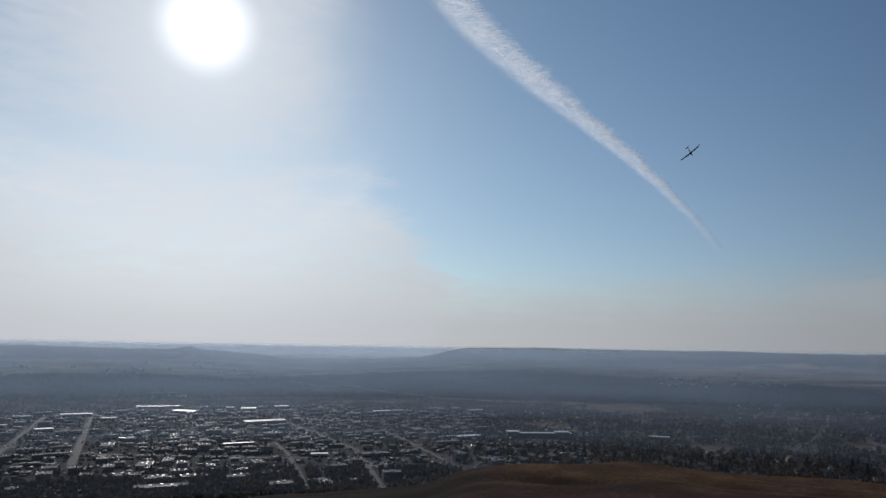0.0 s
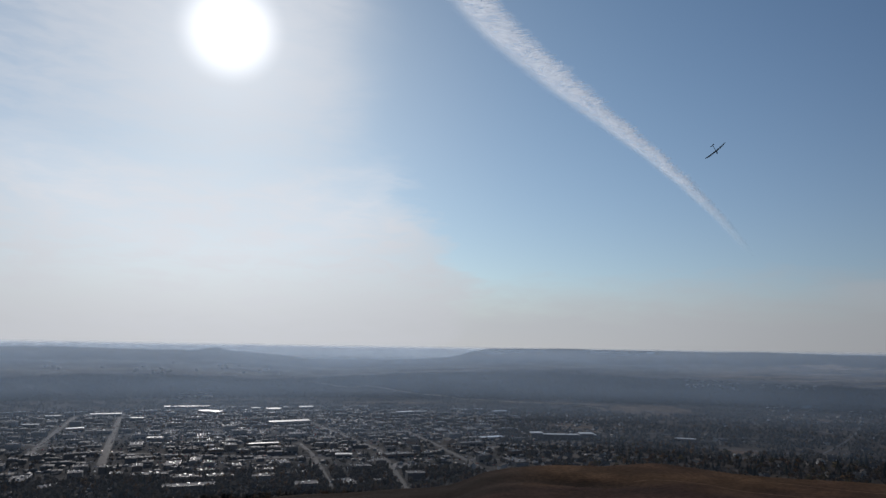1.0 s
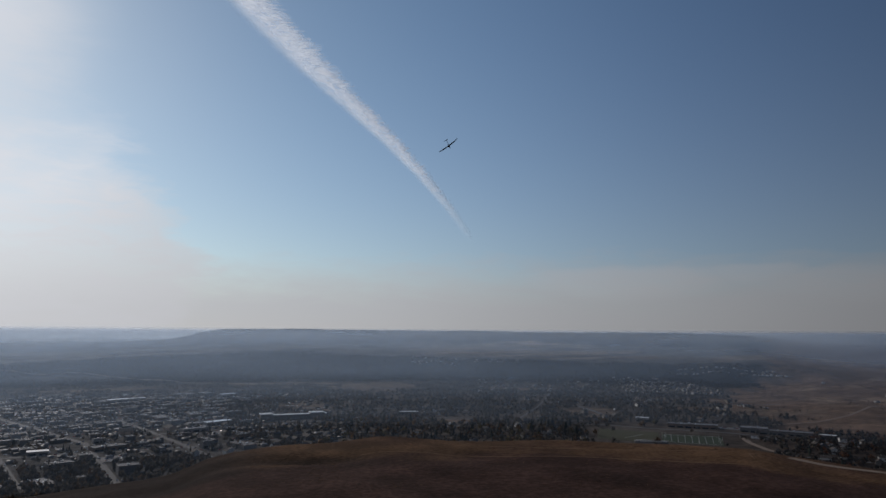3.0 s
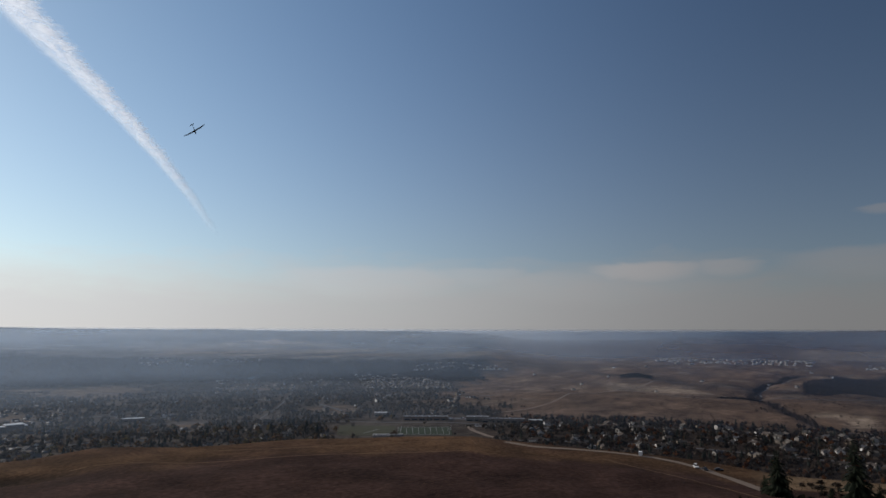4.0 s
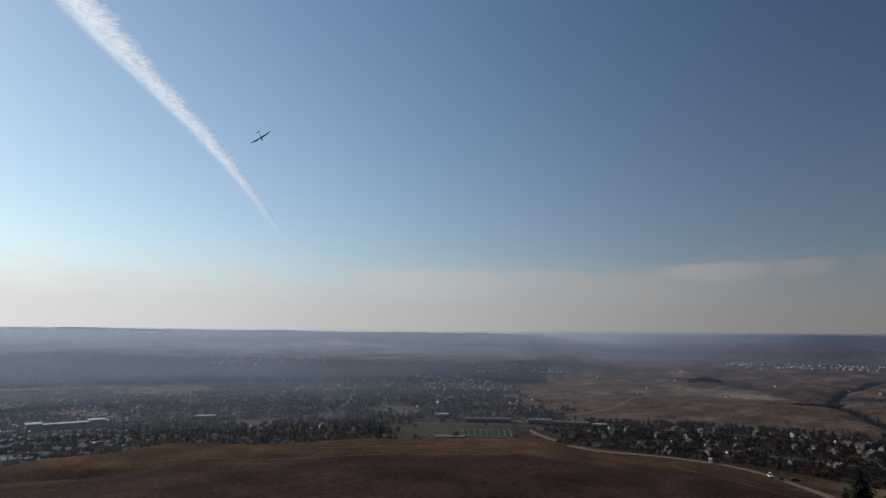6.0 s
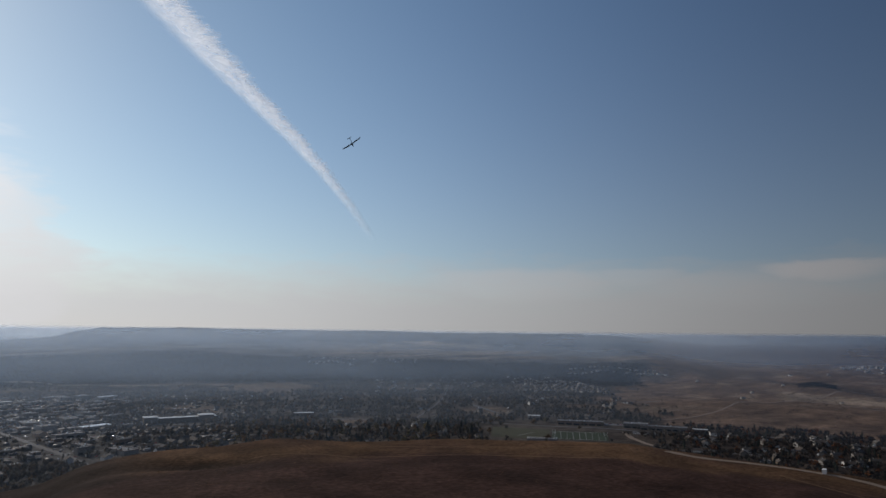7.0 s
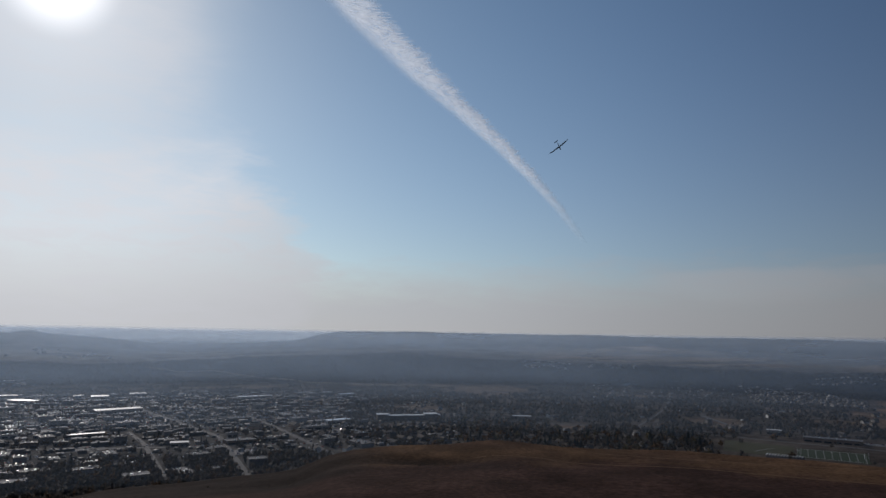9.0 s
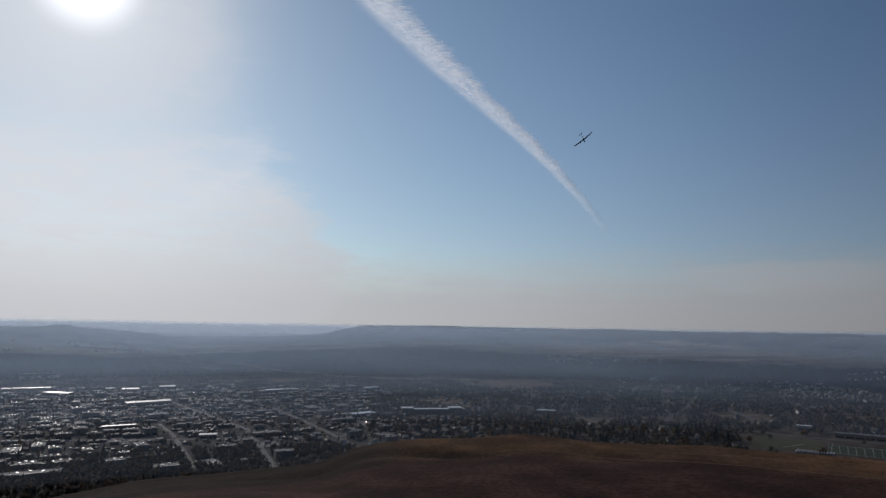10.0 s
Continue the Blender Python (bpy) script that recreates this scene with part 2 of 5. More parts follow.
ASPHALT = plain("asphalt", (0.085, 0.083, 0.085), 0.85, vary=0.3, scale=0.05, spec=0.15)
GRAVEL = plain("gravel", (0.19, 0.15, 0.12), 0.95, vary=0.25, scale=0.1, spec=0.1)
LOT = plain("parking_asphalt", (0.11, 0.11, 0.115), 0.8, vary=0.3, scale=0.04, spec=0.15)
MEMBRANE = plain("roof_membrane", (0.10, 0.10, 0.105), 0.8, vary=0.25, scale=0.1, spec=0.2, shift=0.6)
TIN = plain("metal_roofing", (0.40, 0.41, 0.43), 0.42, 0.7, vary=0.15, scale=0.2, shift=0.4)
WHITE_ROOF = plain("white_roofing", (0.50, 0.50, 0.50), 0.47, vary=0.1, scale=0.1, spec=0.5)
SHINGLE = palette("asphalt_shingle", [(0.06, 0.055, 0.05), (0.085, 0.07, 0.06), (0.05, 0.05, 0.055), (0.10, 0.09, 0.08), (0.07, 0.06, 0.055)], 0.85, 0.1)
SIDING = palette("house_siding", [(0.18, 0.165, 0.145), (0.12, 0.105, 0.09), (0.15, 0.14, 0.13), (0.24, 0.23, 0.215), (0.15, 0.12, 0.09), (0.34, 0.33, 0.31), (0.60, 0.59, 0.57)], 0.8)
FACADE = palette("commercial_facade", [(0.15, 0.13, 0.115), (0.11, 0.10, 0.09), (0.20, 0.185, 0.17), (0.15, 0.10, 0.075), (0.26, 0.25, 0.24), (0.10, 0.10, 0.105)], 0.8)
TRIM = plain("white_trim", (0.75, 0.75, 0.74), 0.5, vary=0.08)
PANE = glassy("window_glass")
CAR_PAINT = palette("car_paint", [(0.75, 0.75, 0.75), (0.03, 0.03, 0.035), (0.35, 0.36, 0.38), (0.12, 0.12, 0.13), (0.30, 0.03, 0.03), (0.04, 0.07, 0.18), (0.7, 0.7, 0.68), (0.16, 0.15, 0.13)], 0.22, 0.6)
RUBBER = plain("rubber", (0.02, 0.02, 0.02), 0.85, vary=0.2)
NEEDLES = palette("spruce_needles", [(0.066, 0.068, 0.062), (0.058, 0.061, 0.060), (0.076, 0.075, 0.066), (0.062, 0.064, 0.062)], 0.9, 0.05, True, True)
LEAVES = palette("autumn_leaves", [(0.105, 0.092, 0.080), (0.092, 0.085, 0.076), (0.11, 0.090, 0.072), (0.098, 0.089, 0.082), (0.086, 0.083, 0.075), (0.125, 0.088, 0.060), (0.096, 0.088, 0.084), (0.084, 0.080, 0.075)], 0.9, 0.05, True, True)
HILL_LEAVES = palette("rust_leaves", [(0.064, 0.051, 0.043), (0.056, 0.047, 0.041), (0.115, 0.053, 0.027), (0.060, 0.050, 0.046), (0.052, 0.047, 0.043), (0.078, 0.053, 0.038), (0.058, 0.049, 0.042), (0.050, 0.046, 0.043)], 0.9, 0.05, True, True)
HILL_NEEDLES = palette("dark_needles", [(0.040, 0.046, 0.038), (0.034, 0.040, 0.036), (0.046, 0.050, 0.042)], 0.9, 0.05, True, True)
BARK = plain("bark", (0.09, 0.07, 0.055), 0.9, vary=0.3, scale=2.0)
TURF = plain("sports_turf", (0.034, 0.046, 0.028), 0.9, vary=0.25, scale=0.03)
DRY_TURF = plain("dry_grass_field", (0.056, 0.056, 0.034), 0.95, vary=0.25, scale=0.03)
LINE = plain("field_paint", (0.36, 0.36, 0.35), 0.8, vary=0.1)
FLASHING = plain("roof_flashing", (0.32, 0.32, 0.33), 0.5, 0.4, vary=0.2)
STEEL = plain("galvanised_steel", (0.5, 0.51, 0.52), 0.4, 0.8, vary=0.15)
CONCRETE = plain("concrete", (0.38, 0.37, 0.35), 0.85, vary=0.2)
RIVER = glassy("river_water", (0.05, 0.07, 0.08), 0.12)
STRAW = palette("dry_grass_tufts", [(0.10, 0.058, 0.033), (0.12, 0.072, 0.042), (0.07, 0.042, 0.027), (0.14, 0.09, 0.055)], 0.95, 0.0, True, True)
SCRUB = palette("scrub_twigs", [(0.06, 0.048, 0.04), (0.08, 0.058, 0.042), (0.05, 0.045, 0.038)], 0.9, 0.15, True, True)
DIRT = plain("trodden_dirt", (0.16, 0.105, 0.07), 0.95, vary=0.25, scale=0.1, spec=0.0)
RUSSET = palette("russet_leaves", [(0.12, 0.075, 0.038), (0.10, 0.062, 0.036), (0.11, 0.090, 0.048), (0.085, 0.068, 0.046)], 0.9, 0.05, True, True)
BARE_WOOD = palette("bare_aspens", [(0.045, 0.038, 0.034), (0.038, 0.033, 0.031), (0.052, 0.042, 0.036)], 0.95, 0.0, True, True)
LAND = ground_material()


# ---- land ----
def smooth(a, b, x):
    k = np.clip((np.asarray(x, float) - a) / (b - a), 0, 1)
    return k * k * (3 - 2 * k)


def table(pairs, x):
    return np.interp(x, [p[0] for p in pairs], [p[1] for p in pairs])


# bearing and elevation of the near hill's brow, and of the far ridge, seen from the eye
BROW = [(-100, -22), (-38, -16.6), (-21.2, -12.85), (-15, -12.15), (-6.8, -11.85), (-3, -11.6), (-1, -11.35), (0.6, -10.75), (1.8, -10.25), (3.5, -9.85),
        (7.0, -9.52), (11.4, -9.32), (15.5, -8.9), (18.0, -9.02), (22, -9.3), (31, -9.1), (41.4, -9.0), (45.6, -8.9), (48.5, -9.25), (52, -9.54),
        (57.5, -9.8), (62, -10.1), (66.4, -10.5), (70, -10.8), (78, -10.7), (100, -11)]
RIDGE = [(-100, -.2), (-34, -.21), (-31.8, -.18), (-29.2, -.27), (-24.5, -.33), (-22.3, -.29), (-21.5, -.18), (-20.9, -.14), (-20.4, -.22), (-19.7, -.36),
         (-18, -.46), (-16.2, -.6), (-14.5, -.8), (-11.7, -1.23), (-9.3, -1.38), (-8.5, -1.12), (-7.6, -1.0), (-5, -.86), (-1.5, -.66), (-.4, -.42), (.6, -.15),
         (2.2, .13), (7.8, .21), (13.5, .15), (19, .12), (24, .15), (30, .05), (35, .06), (41, .05), (44, -.04), (46, -.14), (48, -.34), (50.2, -.6),
         (53, -.7), (60, -.6), (66, -.25), (67.7, -.14), (70, -.05), (73, .14), (79, .25), (100, .25)]
# elevation of the wooded river bluff's top, and of the foot of the far hills
BLUFF = [(-100, -2.4), (-34, -2.45), (-30, -2.3), (-24.4, -2.35), (-17, -2.7), (-10.7, -2.5), (-4, -2.1), (4.4, -1.85), (8.2, -1.75), (13, -1.98),
         (19.7, -2.2), (26, -2.3), (34, -2.5), (41, -2.4), (48, -2.4), (100, -2.4)]
FOOT = [(-100, -1.15), (-20, -1.2), (-12, -1.7), (-8, -1.62), (-1, -1.35), (3, -1.1), (15, -1.05), (24, -1.0), (33, -1.05), (45, -1.1), (50, -1.3), (60, -1.25), (100, -1.0)]
BROW_AT = 400.0
# the wooded gully in the eastern slope: distances and bearings
GULLY = ([1380, 1460, 1600, 1780, 1850, 2080, 2310, 2560, 2700], [74, 72.6, 71.1, 69.5, 68.4, 68.3, 68.8, 70.4, 71.6])


def waves(x, y, size, seed):
    """Smooth undulation in -1..1 from a few crossing waves."""
    rng = np.random.RandomState(seed)
    total = 0
    for _ in range(7):
        a, p, k = rng.uniform(0, math.tau), rng.uniform(0, math.tau), rng.uniform(0.6, 1.9) * math.tau / size
        total = total + np.sin((x * math.cos(a) + y * math.sin(a)) * k + p) / 7 ** 0.5
    return total * 0.7


def height(x, y):
    """Height of the land above the valley floor."""
    x, y = np.asarray(x, float), np.asarray(y, float)
    r, az = np.hypot(x, y), np.degrees(np.arctan2(x, y))
    # near hill: steep flank, a shelf, its brow and the drop behind
    brow = EYE + BROW_AT * np.tan(np.radians(table(BROW, az)))
    shelf = EYE - 1.65 + np.interp(r, [0, 8, 230], [0, -0.8, -58.4])
    lip = np.interp(r, [0, 230, BROW_AT, 5000], [0, 0, 1, 1])
    hill = np.where(r < 230, shelf, (EYE - 60.0) + (brow - EYE + 60.0) * lip)
    fall = np.maximum(r - BROW_AT, 0)
    hill = hill - np.minimum(fall * fall / 160.0, fall * 0.34) + waves(x, y, 90, 3) * 0.55 * smooth(120, 260, r)
    hill = hill - 3.6 * np.exp(-((az - 9.5) / 5.0) ** 2 - ((r - 366 + 1.7 * az) / 13.0) ** 2)
    hill = hill - 2.0 * np.exp(-((az + 2.0) / 6.0) ** 2 - ((r - 352) / 14.0) ** 2)
    # valley floor, the river bluff, the plain above it and the hills beyond
    ridge = EYE + 4300 * np.tan(np.radians(table(RIDGE, az)))
    top = EYE + 2760 * np.tan(np.radians(table(BLUFF, az)))
    foot = EYE + 3750 * np.tan(np.radians(table(FOOT, az)))
    start = np.interp(az, [-40, 12, 22, 33, 46], [2390, 2420, 2560, 2560, 2600])
    start = start + 45 * waves(x, y, 300, 6)
    k = np.clip((r - start) / (2760 - start), 0, 1)
    far = top * (0.35 * k + 0.65 * k * k * (3 - 2 * k))
    far = far + (foot - top) * np.clip((r - 2760) / 990, 0, 1) + (ridge - foot) * smooth(3780, 4290, r)
    far = far + waves(x, y, 240, 5) * (3.5 * smooth(2450, 2650, r) + 5.0 * smooth(3700, 4000, r)) * (1 - 0.85 * smooth(4080, 4260, r))
    plateau = np.interp(r, [1380, 1500, 1640, 1800, 1980, 2250, 2700, 3300], [0, 3, 9, 15, 6, 13, 28, 51])
    plateau = plateau + waves(x, y, 330, 8) * (3.0 * smooth(1420, 1700, r) + 4.0 * smooth(1900, 2300, r))
    east = smooth(46.5, 54, az)
    low = np.where(r < 3300, plateau, 51 + (foot - 51) * smooth(3300, 3750, r) + (ridge - foot) * smooth(3780, 4290, r))
    far = far * (1 - east) + low * east
    # a dark knoll on the bench, and the wooded gully that cuts it
    far = far + 13 * np.exp(-((az - 59.2) / 1.0) ** 2 - ((r - 2480) / 90.0) ** 2)
    gully = np.interp(r, GULLY[0], GULLY[1])
    far = far - 7 * np.exp(-((az - gully) / 0.8) ** 2) * smooth(1400, 1500, r) * (1 - smooth(2600, 2750, r))
    rim = EYE + np.interp(az, [-40, -18, -4, 20, 50, 66, 80], [-6, -6, -5, -5, -10, -2, 6])
    far = np.where(r > 4300, rim - 90 + (ridge - rim + 90) * (1 - smooth(4300, 4480, r)) + 90 * smooth(4480, 4860, r), far)
    base = far + waves(x, y, 260, 11) * 0.8 * smooth(900, 1300, r)
    land = np.where(r < 2600, np.maximum(hill, base), base)
    behind = smooth(100, 125, np.abs(az))
    return land * (1 - behind) + (EYE - 1.65) * behind


def at(az, r):
    return r * math.sin(radians(az)), r * math.cos(radians(az))


def ground_z(x, y):
    return float(height(x, y))


def clearing(x, y):
    """Open brown fields in the wooded valley, 0 to 1."""
    r, az = np.hypot(x, y), np.degrees(np.arctan2(x, y))
    k = 0
    for a, da, d, dr in ((15.5, 3.6, 2160, 190), (9.5, 2.2, 1620, 60), (27.5, 3.0, 2120, 45), (1.0, 3.5, 1780, 50), (33.5, 1.8, 1560, 70), (22.0, 1.5, 1360, 40), (8.5, 5.0, 2330, 40), (-6.0, 5.0, 2230, 35), (42.0, 5.0, 1930, 26), (46.0, 5.0, 1700, 60), (38.0, 3.5, 3030, 60)):
        k = np.maximum(k, smooth(1.25, 0.8, np.hypot((az - a) / da, (r - d) / dr) + 0.4 * waves(x, y, 120, 30) + 0.25 * waves(x, y, 45, 33)))
    return k


def east_of(az):
    """0 over the river valley, 1 over the eastern moor."""
    return smooth(44, 50, az)


def moor_edge(x, y):
    """Bearing at which the woods give way to the moor."""
    return np.interp(np.hypot(x, y), [1360, 1600, 1900, 2300, 2600], [49.5, 48.0, 43.5, 45.0, 47.5]) + 1.3 * waves(x, y, 150, 57)


def land_cover(x, y, z):
    """Base colour of each point of the land."""
    r, az = np.hypot(x, y), np.degrees(np.arctan2(x, y))
    n1, n2 = waves(x, y, 55, 21), waves(x, y, 330, 22)
    tone = lambda rgb, k: np.array(rgb)[None] * np.asarray(k)[:, None]
    lay = lambda col, over, k: col * (1 - np.asarray(k)[:, None]) + over * np.asarray(k)[:, None]
    # near hill: straw along the brow, dark rust below it, shade painted into the hollows
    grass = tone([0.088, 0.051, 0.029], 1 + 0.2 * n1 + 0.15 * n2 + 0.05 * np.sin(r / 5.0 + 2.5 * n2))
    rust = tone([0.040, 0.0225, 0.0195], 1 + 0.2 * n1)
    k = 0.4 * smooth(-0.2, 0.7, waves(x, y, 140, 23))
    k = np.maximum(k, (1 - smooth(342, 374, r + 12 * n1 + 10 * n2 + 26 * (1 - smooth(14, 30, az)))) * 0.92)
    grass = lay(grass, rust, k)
    # mask of the shade that is put into the colour of the hollows
    hollow_shade = np.exp(-((az - 10.0) / 5.2) ** 2 - ((r - 370 + 1.7 * az) / 8.0) ** 2) + 1.3 * np.exp(-((az + 4.5) / 7.0) ** 2 - ((r - 390) / 42.0) ** 2)
    hollow_shade = hollow_shade + 0.7 * np.exp(-((az - 14.0) / 3.0) ** 2 - ((r - 318) / 6.0) ** 2)
    verge = smooth(67, 70, az) * smooth(352, 366, r + 8 * n1)
    grass = lay(grass, tone([0.15, 0.105, 0.065], 1 + 0.25 * n1), 0.8 * verge)
    # much darker on the western side of the hill
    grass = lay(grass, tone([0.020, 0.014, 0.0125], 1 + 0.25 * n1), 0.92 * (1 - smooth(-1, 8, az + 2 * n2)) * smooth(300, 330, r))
    grass = lay(grass, np.array([0.024, 0.017, 0.015])[None], np.clip(hollow_shade * (1 + 0.4 * n1), 0, 1) * 0.85)
    # town and valley
    town = tone([0.064, 0.060, 0.056], 1 + 0.3 * n1)
    town = lay(town, tone([0.064, 0.054, 0.046], 1 + 0.35 * n1 + 0.2 * n2), smooth(2, 8, az))
    wood = tone([0.040, 0.041, 0.043], 1 + 0.25 * n2)
    brush = tone([0.062, 0.054, 0.048], 1 + 0.3 * n1 + 0.2 * n2)
    field = tone([0.20, 0.155, 0.115], 1 + 0.25 * n2)
    plain_ = tone([0.085, 0.082, 0.078], 1 + 0.25 * waves(x * 0.5, y, 380, 31) + 0.15 * n1)
    moor = tone([0.102, 0.068, 0.047], (1 - 0.2 * smooth(66, 80, az)) * (1 + 0.22 * waves(x, y, 160, 24) + 0.15 * n1))
    town = lay(town, tone([0.046, 0.035, 0.028], 1 + 0.3 * n1), smooth(42, 48, az))
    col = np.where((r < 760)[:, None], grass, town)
    col = lay(col, brush, smooth(1750, 2050, r + 120 * n2))
    col = lay(col, wood * 0.6, smooth(2380, 2460, r + 20 * n1) * (1 - east_of(az)))
    # plain above the bluff, with strips of stubble, then wooded hill faces
    col = lay(col, plain_, smooth(2730, 2800, r + 18 * n1 - 30 * n2) * (1 - east_of(az)))
    strips = 0.55 * smooth(0.1, 0.7, waves(x * 0.35, y, 300, 25)) * smooth(2800, 2900, r) * (1 - smooth(3650, 3800, r))
    col = lay(col, field, strips * (0.35 + 0.65 * smooth(10, 24, az)))
    belt = smooth(0.25, 0.6, waves(x * 0.4, y, 300, 26)) * smooth(2860, 2950, r) * (1 - smooth(3600, 3750, r))
    col = lay(col, wood * 0.8, 0.8 * belt * (1 - smooth(14, 22, az)))
    shoulder = np.exp(-((az - 6.5) / 4.5) ** 2 - ((r - 2900) / 130.0) ** 2)
    col = lay(col, wood * 0.7, np.clip(1.3 * shoulder * (1 + 0.3 * n1), 0, 0.9))
    hills = smooth(3740, 3880, r + 60 * n2)
    col = lay(col, wood * 0.85, 0.85 * hills * (1 - 0.85 * smooth(48, 56, az)))
    band = smooth(2880, 2960, r + 25 * n1) * (1 - smooth(3800, 3950, r)) * smooth(15, 22, az) * (1 - smooth(32, 36, az))
    col = lay(col, field * 0.9, 0.75 * band * smooth(-0.7, 0.2, waves(x * 0.3, y, 260, 29)))
    bright = np.exp(-((az - 29.3) / 2.6) ** 2 - ((r - 3860 + 9 * (az - 29)) / 55.0) ** 2)
    col = lay(col, field * 1.7, np.clip(1.4 * bright * (1 + 0.5 * n1), 0, 1))
    # brown moor to the east, paler on the bench, tan and red earth beyond
    col = lay(col, moor, smooth(-0.8, 0.8, az - moor_edge(x, y)) * smooth(1360, 1430, r))
    pale = 0.45 * smooth(0.2, 0.9, waves(x, y, 230, 27)) * smooth(46, 54, az) * smooth(1700, 1900, r)
    tan = smooth(3380, 3450, r) * (1 - smooth(3620, 3720, r + 30 * n1)) * smooth(70, 73, az)
    pale = np.maximum(pale, 0.8 * tan)
    bare = smooth(1985, 2035, r + 12 * n1) * (1 - smooth(2240, 2310, r + 40 * n1 + 28 * (az - 57))) * smooth(56.2, 57.6, az) * (1 - smooth(65, 67, az))
    pit = np.exp(-((az - 73.2) / 0.9) ** 2 - ((r - 1610) / 35.0) ** 2) + np.exp(-((az - 75.2) / 0.8) ** 2 - ((r - 1530) / 75.0) ** 2)
    pale = np.maximum(pale, np.maximum(0.9 * bare, np.clip(1.3 * pit * (1 + 0.5 * n1), 0, 0.9)))
    knoll = np.exp(-((az - 59.2) / 1.2) ** 2 - ((r - 2440) / 80.0) ** 2)
    thicket = smooth(71.4, 72.2, az + 0.4 * n1) * smooth(2100, 2150, r + 20 * n1) * (1 - smooth(-40, 40, r - np.interp(az, [72, 73.5, 79], [2420, 2600, 2780]) + 30 * n1))
    gully = np.exp(-((az - np.interp(r, GULLY[0], GULLY[1])) / 0.55) ** 2) * smooth(1400, 1480, r) * (1 - smooth(2650, 2740, r)) * smooth(60, 64, az)
    dark = np.maximum(np.maximum(thicket, 0.9 * knoll), gully)
    glade = clearing(x, y) * 0.9
    col = lay(col, tone([0.115, 0.085, 0.063], 1 + 0.3 * n1), glade)
    col = lay(col, field, pale)
    red = np.exp(-((az - 74.6) / 2.2) ** 2 - ((r - 3780) / 70.0) ** 2)
    col = lay(col, np.array([0.10, 0.045, 0.035])[None], np.clip(red, 0, 0.8))
    col = lay(col, np.array([0.032, 0.027, 0.025])[None], np.clip(dark, 0, 0.85))
    return np.clip(col, 0.008, 0.6)


def build_land():
    az = np.concatenate([np.arange(-180, -60, 4.0), np.arange(-60, -42, 1.0), np.arange(-42, 84, 0.26), np.arange(84, 100, 1.0), np.arange(100, 180, 4.0)])
    rr = np.concatenate([[3, 8, 20, 40, 70, 100, 130, 160, 190, 215], np.arange(230, 480, 4.0), np.arange(480, 1000, 12.0), np.arange(1000, 2600, 14.0), np.arange(2600, 4300, 16.0), np.arange(4300, 4950, 30.0)])
    A, R = np.meshgrid(np.radians(az), rr)
    x, y = (R * np.sin(A)).ravel(), (R * np.cos(A)).ravel()
    z = height(x, y)
    verts = np.vstack([np.c_[x, y, z], [[0, 0, EYE - 1.65]]])
    m, k = len(az), len(rr)
    i = np.arange(m * (k - 1)).reshape(k - 1, m)
    j = np.roll(i, -1, axis=1)
    quads = np.stack([i, i + m, j + m, j], -1).reshape(-1, 4)
    tris = np.stack([np.full(m, m * k), np.arange(m), (np.arange(m) + 1) % m], -1)
    me = bpy.data.meshes.new("ground")
    me.from_pydata(verts.tolist(), [], quads.tolist() + tris.tolist())
    me.update()
    me.shade_smooth()
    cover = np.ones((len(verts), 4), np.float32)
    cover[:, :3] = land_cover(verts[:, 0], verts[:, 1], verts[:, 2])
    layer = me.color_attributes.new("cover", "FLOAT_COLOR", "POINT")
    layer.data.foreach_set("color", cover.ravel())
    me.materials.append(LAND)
    tagged(new("ground", me), "brown autumn grass hill above a wide hazy valley", "ground", kind="structure")


build_land()


def curtain(name, r, dense, east, rise, tint, label):
    """A bank of haze standing across the valley: it thickens over its lowest metres and ends level with the eye."""
    az = np.arange(-75, 110.1, 0.5)
    x, y = r * np.sin(np.radians(az)), r * np.cos(np.radians(az))
    ground = height(x, y)
    crest = EYE + r * math.tan(radians(0.34 if r < 4000 else 0.10))
    fade = EYE + r * math.tan(radians(0.03 if r < 4000 else 0.06))
    rows = 26
    verts, dens, faces = [], [], []
    for i in range(rows):
        k = i / (rows - 1)
        z = (ground - 3) + (crest - ground + 3) * (1 - (1 - k) ** 2)
        d = dense * smooth(0, rise, z - ground) * (1 - smooth(fade, crest - 0.2, z))
        d = d * (1 - (1 - east) * (smooth(4, 40, az) if east < 1 else smooth(36, 58, az)))
        verts.append(np.c_[x, y, np.maximum(z, ground - 3)])
        dens.append(d)
    m = len(az)
    for i in range(rows - 1):
        faces += [(i * m + j, i * m + j + 1, i * m + m + j + 1, i * m + m + j) for j in range(m - 1)]
    me = bpy.data.meshes.new(name)
    me.from_pydata(np.concatenate(verts).tolist(), [], faces)
    me.attributes.new("haze", "FLOAT", "POINT").data.foreach_set("value", np.concatenate(dens).astype(np.float32))
    me.shade_smooth()
    me.materials.append(haze_material(name, tint, 0.25 if r < 4000 else 0.04))
    tagged(new(name, me), label, "haze", kind="structure")


BLUE, MILK = (0.56, 0.745, 1.0), (0.69, 0.81, 0.95)
